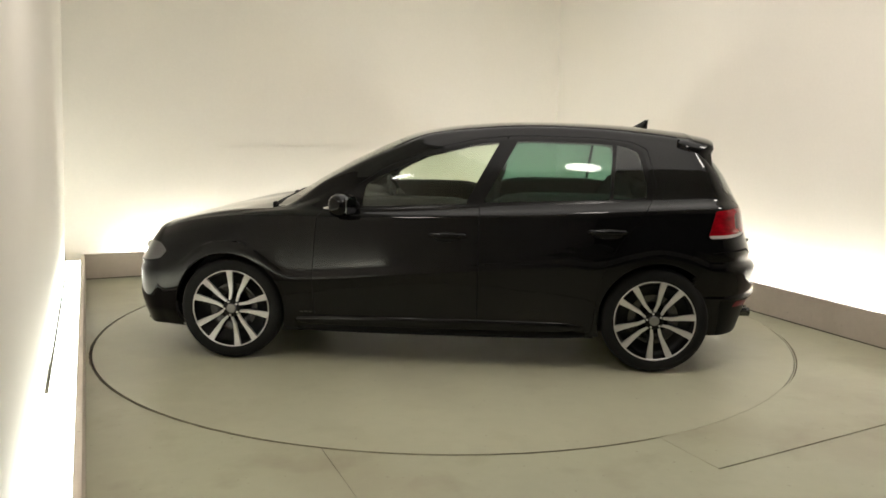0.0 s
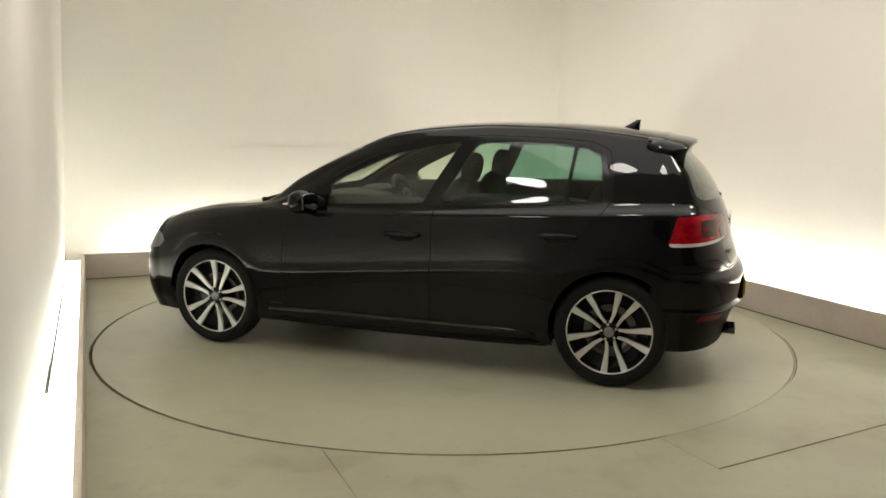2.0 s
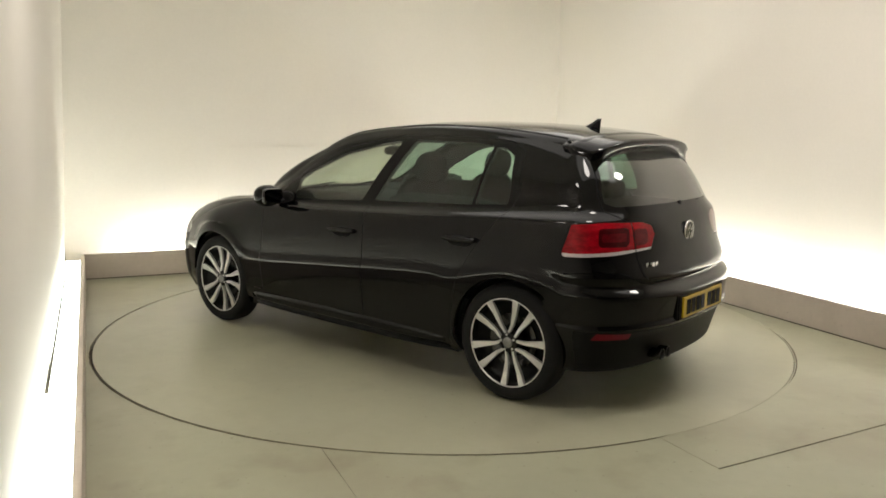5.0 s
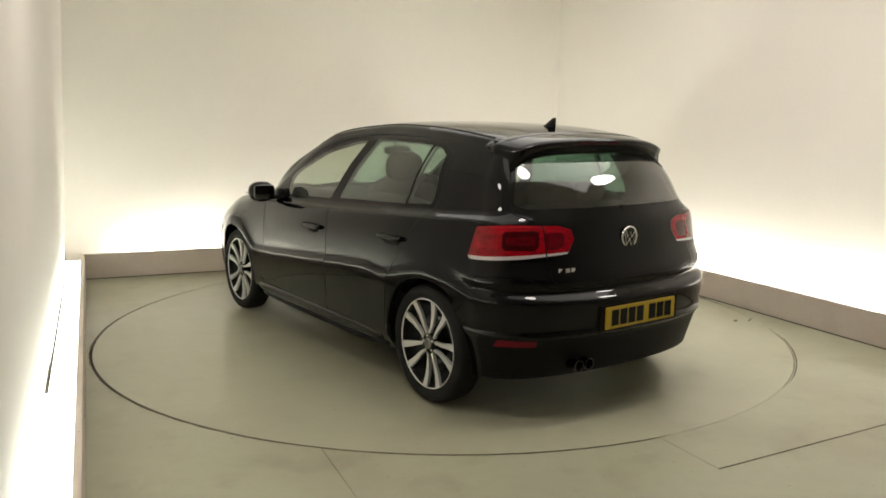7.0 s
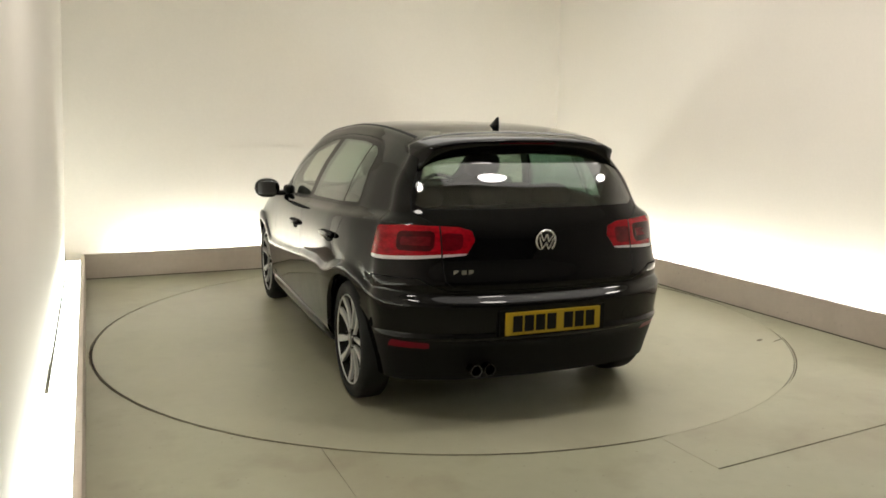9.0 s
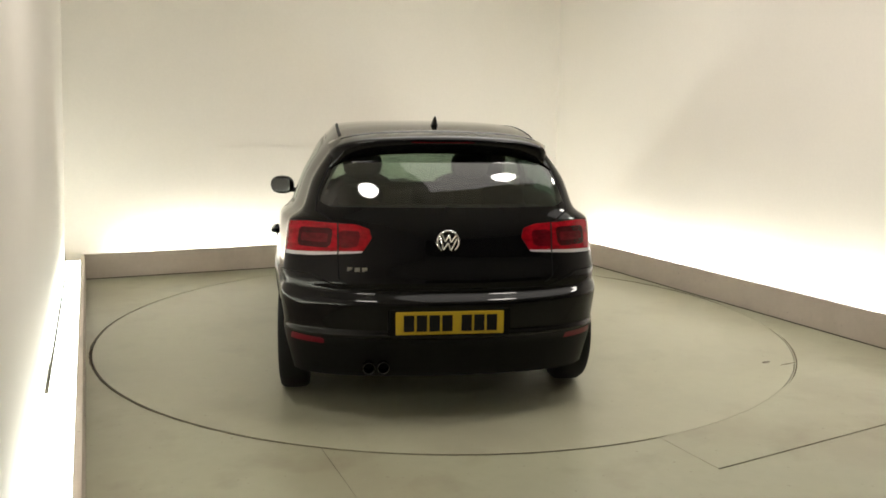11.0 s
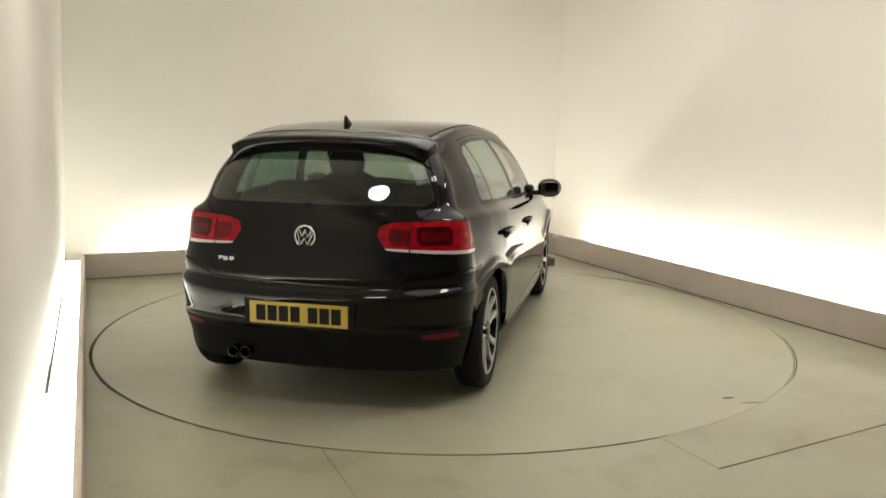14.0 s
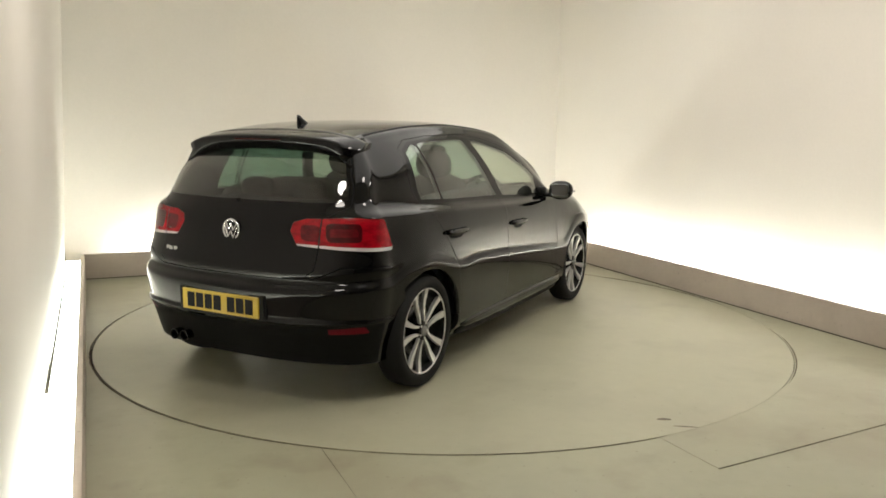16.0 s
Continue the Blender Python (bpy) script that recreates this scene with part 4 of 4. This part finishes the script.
# ---- handles, mirrors, small parts of the sides ----
for s, side in ((1, 0), (-1, 1)):
    for door, x0, x1, z in (("front_door", -.165, .055, .805), ("rear_door", -1.095, -.875, .845)):
        xm = (x0 + x1) / 2
        y = side_y(xm, z)
        bm = bmesh.new()
        ball(bm, (xm, s * (y + .022), z), (.115, .013, .016), 20, 2.6)
        for x in (x0 + .02, x1 - .02):
            ball(bm, (x, s * (y + .008), z), (.022, .018, .015), 12, 2.4)
        hd = part("door_handle", bm, M_PAINT, CAR[door][side])
        bm = bmesh.new()
        ball(bm, (xm, s * (y + .001), z - .012), (.085, .005, .030), 20, 2.4)
        part("handle_bowl", bm, M_GAP, hd)
    # door mirror
    bm = bmesh.new()
    ball(bm, (0.567, s * .945, .978), (.066, .090, .070), 24, 2.35, Matrix.Rotation(radians(-12 * s), 4, "Z"))
    mr = part("door_mirror", bm, M_PAINT, CAR["front_door"][side], "black door mirror")
    bm = bmesh.new()
    ball(bm, (0.507, s * .950, .978), (.0075, .072, .052), 20, 5, Matrix.Rotation(radians(-12 * s), 4, "Z"))
    part("mirror_glass", bm, M_MIRROR, mr, "mirror glass")
    bm = bmesh.new()
    ball(bm, (0.582, s * .85, .938), (.045, .075, .018), 16, 2.6)
    ball(bm, (0.557, s * .795, .965), (.075, .03, .035), 16, 2.4)
    part("mirror_foot", bm, M_TRIM, mr)
    bm = bmesh.new()
    ball(bm, (0.621, s * .965, .968), (.015, .070, .008), 16, 2.6, Matrix.Rotation(radians(-22 * s), 4, "Z"))
    part("indicator", bm, M_CLEARLENS, mr, "pale indicator strip")
    # badge on the front wing, sill strip
    y = side_y(.79, .32)
    bm = bmesh.new()
    for k in range(3):
        box(bm, .765 + .028 * k, .787 + .028 * k, min(s * y, s * (y + .004)), max(s * y, s * (y + .004)), .314, .324)
    part("wing_badge", bm, M_DARKCHROME, CAR["body_shell"][0], "small chrome badge", smooth=False)
    bm = bmesh.new()
    ball(bm, (0, s * .800, .212), (.90, .035, .030), 20, 3.5)
    part("sill", bm, M_TRIM, CAR["body_shell"][0], "black sill moulding")
    bm = bmesh.new()
    ball(bm, (0, s * .842, .268), (.885, .030, .034), 24, 4.0)
    part("side_skirt", bm, M_PAINT, CAR["body_shell"][0], "glossy black side skirt")

for s in (1, -1):
    for x, y, z, r in ((1.878, .575, .660, .034), (1.830, .655, .664, .030)):
        bm = bmesh.new()
        ball(bm, (x, s * y, z), (r, r, r), 16)
        part("headlight_reflector", bm, M_CHROME, CAR["headlight"][0 if s > 0 else 1], "chrome reflector")

# windscreen wipers at the foot of the screen
def top_z(x, y):
    """The body's height over a place of the plan."""
    P = BODY_POINTS
    d = (P[:, 0] - x) ** 2 + (P[:, 1] - abs(y)) ** 2 + (P[:, 2] < .85) * 9
    return float(P[np.argmin(d), 2])


for y0, y1 in ((.52, -.06), (-.02, -.56)):
    bm = bmesh.new()
    a, b = Vector((1.075, y0, top_z(1.075, y0) + .007)), Vector((1.035, y1, top_z(1.035, y1) + .009))
    tube(bm, a, b, .008, 8, .005)
    tube(bm, a + Vector((-.02, -.02, .006)), b + Vector((-.02, 0, .006)), .005, 8, .004)
    ball(bm, a, (.022, .022, .014), 12)
    part("windscreen_wiper", bm, M_TRIM, CAR["windscreen"][0], "black windscreen wiper", smooth=False)

# ---- tail: spoiler, wiper, badge, plate, exhaust, aerial ----
fz9 = curve(NET[14][1])
bm = bmesh.new()
rows, m = [], 28
for i in range(m + 1):
    y = -.570 + 1.14 * i / m
    k = abs(y) / .570
    tip = -1.680 + .055 * k ** 3.0 + .10 * max(0, k - .93) / .07
    drop = .030 * k ** 2 + .042 * k ** 8
    ztop = 1.410 - drop
    prof = [(-1.42, ztop + .014), (-1.50, ztop + .006), (tip + .03, ztop - .020), (tip + .004, ztop - .030), (tip, ztop - .037), (tip + .012, ztop - .062), (-1.625, ztop - .096), (-1.575, ztop - .108), (-1.46, ztop - .06)]
    slim = 1 + .18 * k ** 4
    rows.append([bm.verts.new((x, y, ztop + (z - ztop) * (slim if z < ztop - .03 else 1))) for x, z in prof])
for a, b in zip(rows, rows[1:]):
    for j in range(len(a)):
        q = (j + 1) % len(a)
        bm.faces.new((a[j], a[q], b[q], b[j]))
bm.faces.new(rows[0])
bm.faces.new(rows[-1][::-1])
sp = part("spoiler", bm, M_PAINT, CAR["tailgate"][0], "black roof spoiler")
bm = bmesh.new()
box(bm, -1.678, -1.650, -.16, .16, 1.357, 1.367)
bmesh.ops.bevel(bm, geom=bm.edges[:], offset=.003, segments=2, affect="EDGES")
ob = part("brake_light", bm, M_RED2, CAR["tailgate"][0], "thin dark red brake light", smooth=False)
bm = bmesh.new()
tube(bm, (-1.800, 0, 1.036), (-1.836, 0, 1.046), .012, 14)
tube(bm, (-1.826, 0, 1.044), (-1.818, -.28, 1.044), .006, 8, .004)
tube(bm, (-1.824, .05, 1.042), (-1.800, -.40, 1.048), .0035, 8)
part("rear_wiper", bm, M_TRIM, CAR["tailgate"][0], "black rear wiper", smooth=False)


def tail_x(y, z):
    """The tail's place at a half width and height."""
    P = BODY_POINTS
    d = (P[:, 1] - abs(y)) ** 2 + (P[:, 2] - z) ** 2 + (P[:, 0] > -1.5) * 9
    return float(P[np.argmin(d), 0])


xb = tail_x(0, .893)
bm = bmesh.new()
lathe(bm, [(.046, 0), (.048, .006), (.054, .008), (.058, .004), (.058, 0)], 40)
bd = part("round_badge", bm, M_CHROME, CAR["tailgate"][0], "round chrome badge")
bd.matrix_basis = pose(xb - .002, 0, .893, 0, -6, 90)
bm = bmesh.new()
for a, b in (((-.034, .032), (-.014, -.002)), ((.034, .032), (.014, -.002)), ((-.014, -.002), (0, .034)), ((.014, -.002), (0, .034)), ((-.040, .018), (-.018, -.042)), ((.040, .018), (.018, -.042)), ((-.018, -.042), (0, -.006)), ((.018, -.042), (0, -.006))):
    tube(bm, (a[0], .004, a[1]), (b[0], .004, b[1]), .0045, 6)
part("badge_bars", bm, M_CHROME, bd, smooth=False)
bm = bmesh.new()
lathe(bm, [(.048, .001), (.0005, .001)], 32)
part("badge_field", bm, M_GAP, bd)
bm = bmesh.new()
for k in range(3):
    y = .485 - .035 * k
    xx = tail_x(y, .762)
    box(bm, xx - .011, xx + .004, y - .026, y, .752, .772)
part("model_badge", bm, M_CHROME, CAR["tailgate"][0], "small chrome model badge as plain bars", smooth=False)

# number plate in its recess: yellow, its characters as plain bars
bm = bmesh.new()
box(bm, -1.990, -1.91, -.295, .295, .447, .590)
bmesh.ops.bevel(bm, geom=bm.edges[:], offset=.008, segments=2, affect="EDGES")
rc = part("plate_recess", bm, M_TRIM, CAR["rear_bumper"][0], "black plate recess", smooth=False)
bm = bmesh.new()
box(bm, -2.001, -1.990, -.26, .26, .462, .573)
bmesh.ops.bevel(bm, geom=bm.edges[:], offset=.003, segments=2, affect="EDGES")
part("number_plate", bm, M_PLATE, CAR["rear_bumper"][0], "yellow number plate with plain dark bars", smooth=False)
y = .222
for k in range(7):
    if k == 4:
        y -= .032
    bm = bmesh.new()
    box(bm, -2.0035, -2.000, y - .050, y, .478, .557)
    part("plate_bar", bm, M_INK, rc, "plain dark bar", smooth=False)
    y -= .061
for y in (.385, .315):
    bm = bmesh.new()
    lathe(bm, [(.022, -.12), (.027, -.12), (.028, .02), (.030, .028), (.028, .031), (.025, .026), (.024, -.10)], 28)
    ob = part("exhaust_tip", bm, M_DARKCHROME, car, "chrome exhaust tip")
    ob.matrix_basis = pose(-1.925, y, .288, 0, 0, 90)
bm = bmesh.new()
tube(bm, (-1.6, .35, .27), (-1.84, .35, .28), .035, 16)
part("silencer", bm, M_TRIM, car)
bm = bmesh.new()
zr = float(fz9(-1.27))
for k in range(9):
    u = k / 8
    x0, x1 = -1.20 - .105 * u ** .75, -1.325 - .004 * u
    w = .020 * (1 - u) ** .8 + .002
    z = zr - .006 + .054 * u
    ring = [bm.verts.new((xm_ + (x0 - x1) / 2 * math.cos(a), w * math.sin(a), z)) for xm_ in ((x0 + x1) / 2,) for a in [2 * math.pi * i / 14 for i in range(14)]]
    if k:
        for i in range(14):
            bm.faces.new((last[i], last[(i + 1) % 14], ring[(i + 1) % 14], ring[i]))
    last = ring
bm.faces.new(last)
part("roof_aerial", bm, M_PAINT, CAR["roof"][0], "black shark-fin aerial")


# ---- small things of the bay ----
M_BROWN = mottled(material("stained_wood", (0.10, 0.075, 0.05), 0.7), (0.10, 0.075, 0.05), 0.25, 6, 60, 0.2, stretch=(1, 6, 1))
bm = bmesh.new()
box(bm, 1.82, 2.05, 1.74, 2.10, 0.001, 0.085)
bmesh.ops.bevel(bm, geom=bm.edges[:], offset=0.006, segments=2, affect="EDGES")
chock = to_object("wooden_block", bm, M_BROWN)
chock.matrix_world = ROOM
tagged(chock, "dark wooden block on the floor beside the ledge", "wooden block")

bm = bmesh.new()
box(bm, RIGHT - 0.008, RIGHT + B + 0.008, 2.34, 2.44, LEDGE - 0.04, LEDGE + 0.006)
bmesh.ops.bevel(bm, geom=bm.edges[:], offset=0.003, segments=2, affect="EDGES")
clip = to_object("ledge_clip", bm, M_METAL)
clip.matrix_world = ROOM
tagged(clip, "small grey metal clip on the corner of the ledge", "clip")

bm = bmesh.new()
box(bm, -1.16, 0.40, WALL_B - 0.0035, WALL_B - 0.0002, 0.02, 1.20)
bmesh.ops.bevel(bm, geom=bm.edges[:], offset=0.001, segments=1, affect="EDGES")
hatch = to_object("wall_panel", bm, M_WALL)
hatch.matrix_world = ROOM
tagged(hatch, "cream painted flush panel on the back wall", "wall panel")


def scuff(points, width):
    """A rubbed mark on the turntable: a thin worn streak."""
    bm = bmesh.new()
    rows = []
    for k, (x, y) in enumerate(points):
        a, b = points[max(k - 1, 0)], points[min(k + 1, len(points) - 1)]
        d = Vector((b[0] - a[0], b[1] - a[1], 0)).normalized()
        n = Vector((-d.y, d.x, 0)) * width * (0.5 if k in (0, len(points) - 1) else 1)
        rows.append([bm.verts.new(Vector((x, y, z)) + n * s) for s, z in ((-1, 0.0003), (0, 0.0012), (1, 0.0003))])
    for a, b in zip(rows, rows[1:]):
        for j in range(2):
            bm.faces.new((a[j], a[j + 1], b[j + 1], b[j]))
    part("scuff_mark", bm, M_SCUFF, turntable, "dark rubbed scuff mark")


M_SCUFF = mottled(material("scuff", (0.13, 0.11, 0.085), 0.8), (0.13, 0.11, 0.085), 0.4, 20, 90)
scuff([(-1.208, -1.855), (-1.19, -1.885), (-1.177, -1.918)], 0.016)
scuff([(-1.257, -1.947), (-1.238, -2.0), (-1.217, -2.057)], 0.008)


# ---- the things that move ----
def motions():
    rows = []
    for i in range(9):
        t = 2.0 * i
        rows.append((t, 175.56 - 7.077 * t))
    walk(car, [(t, pose(0, 0, 0, 0, 0, a) @ pose(-0.052, 0.244, 0.002)) for t, a in rows])
    walk(turntable, [(t, pose(0, 0, 0, 0, 0, a)) for t, a in rows])


motions()
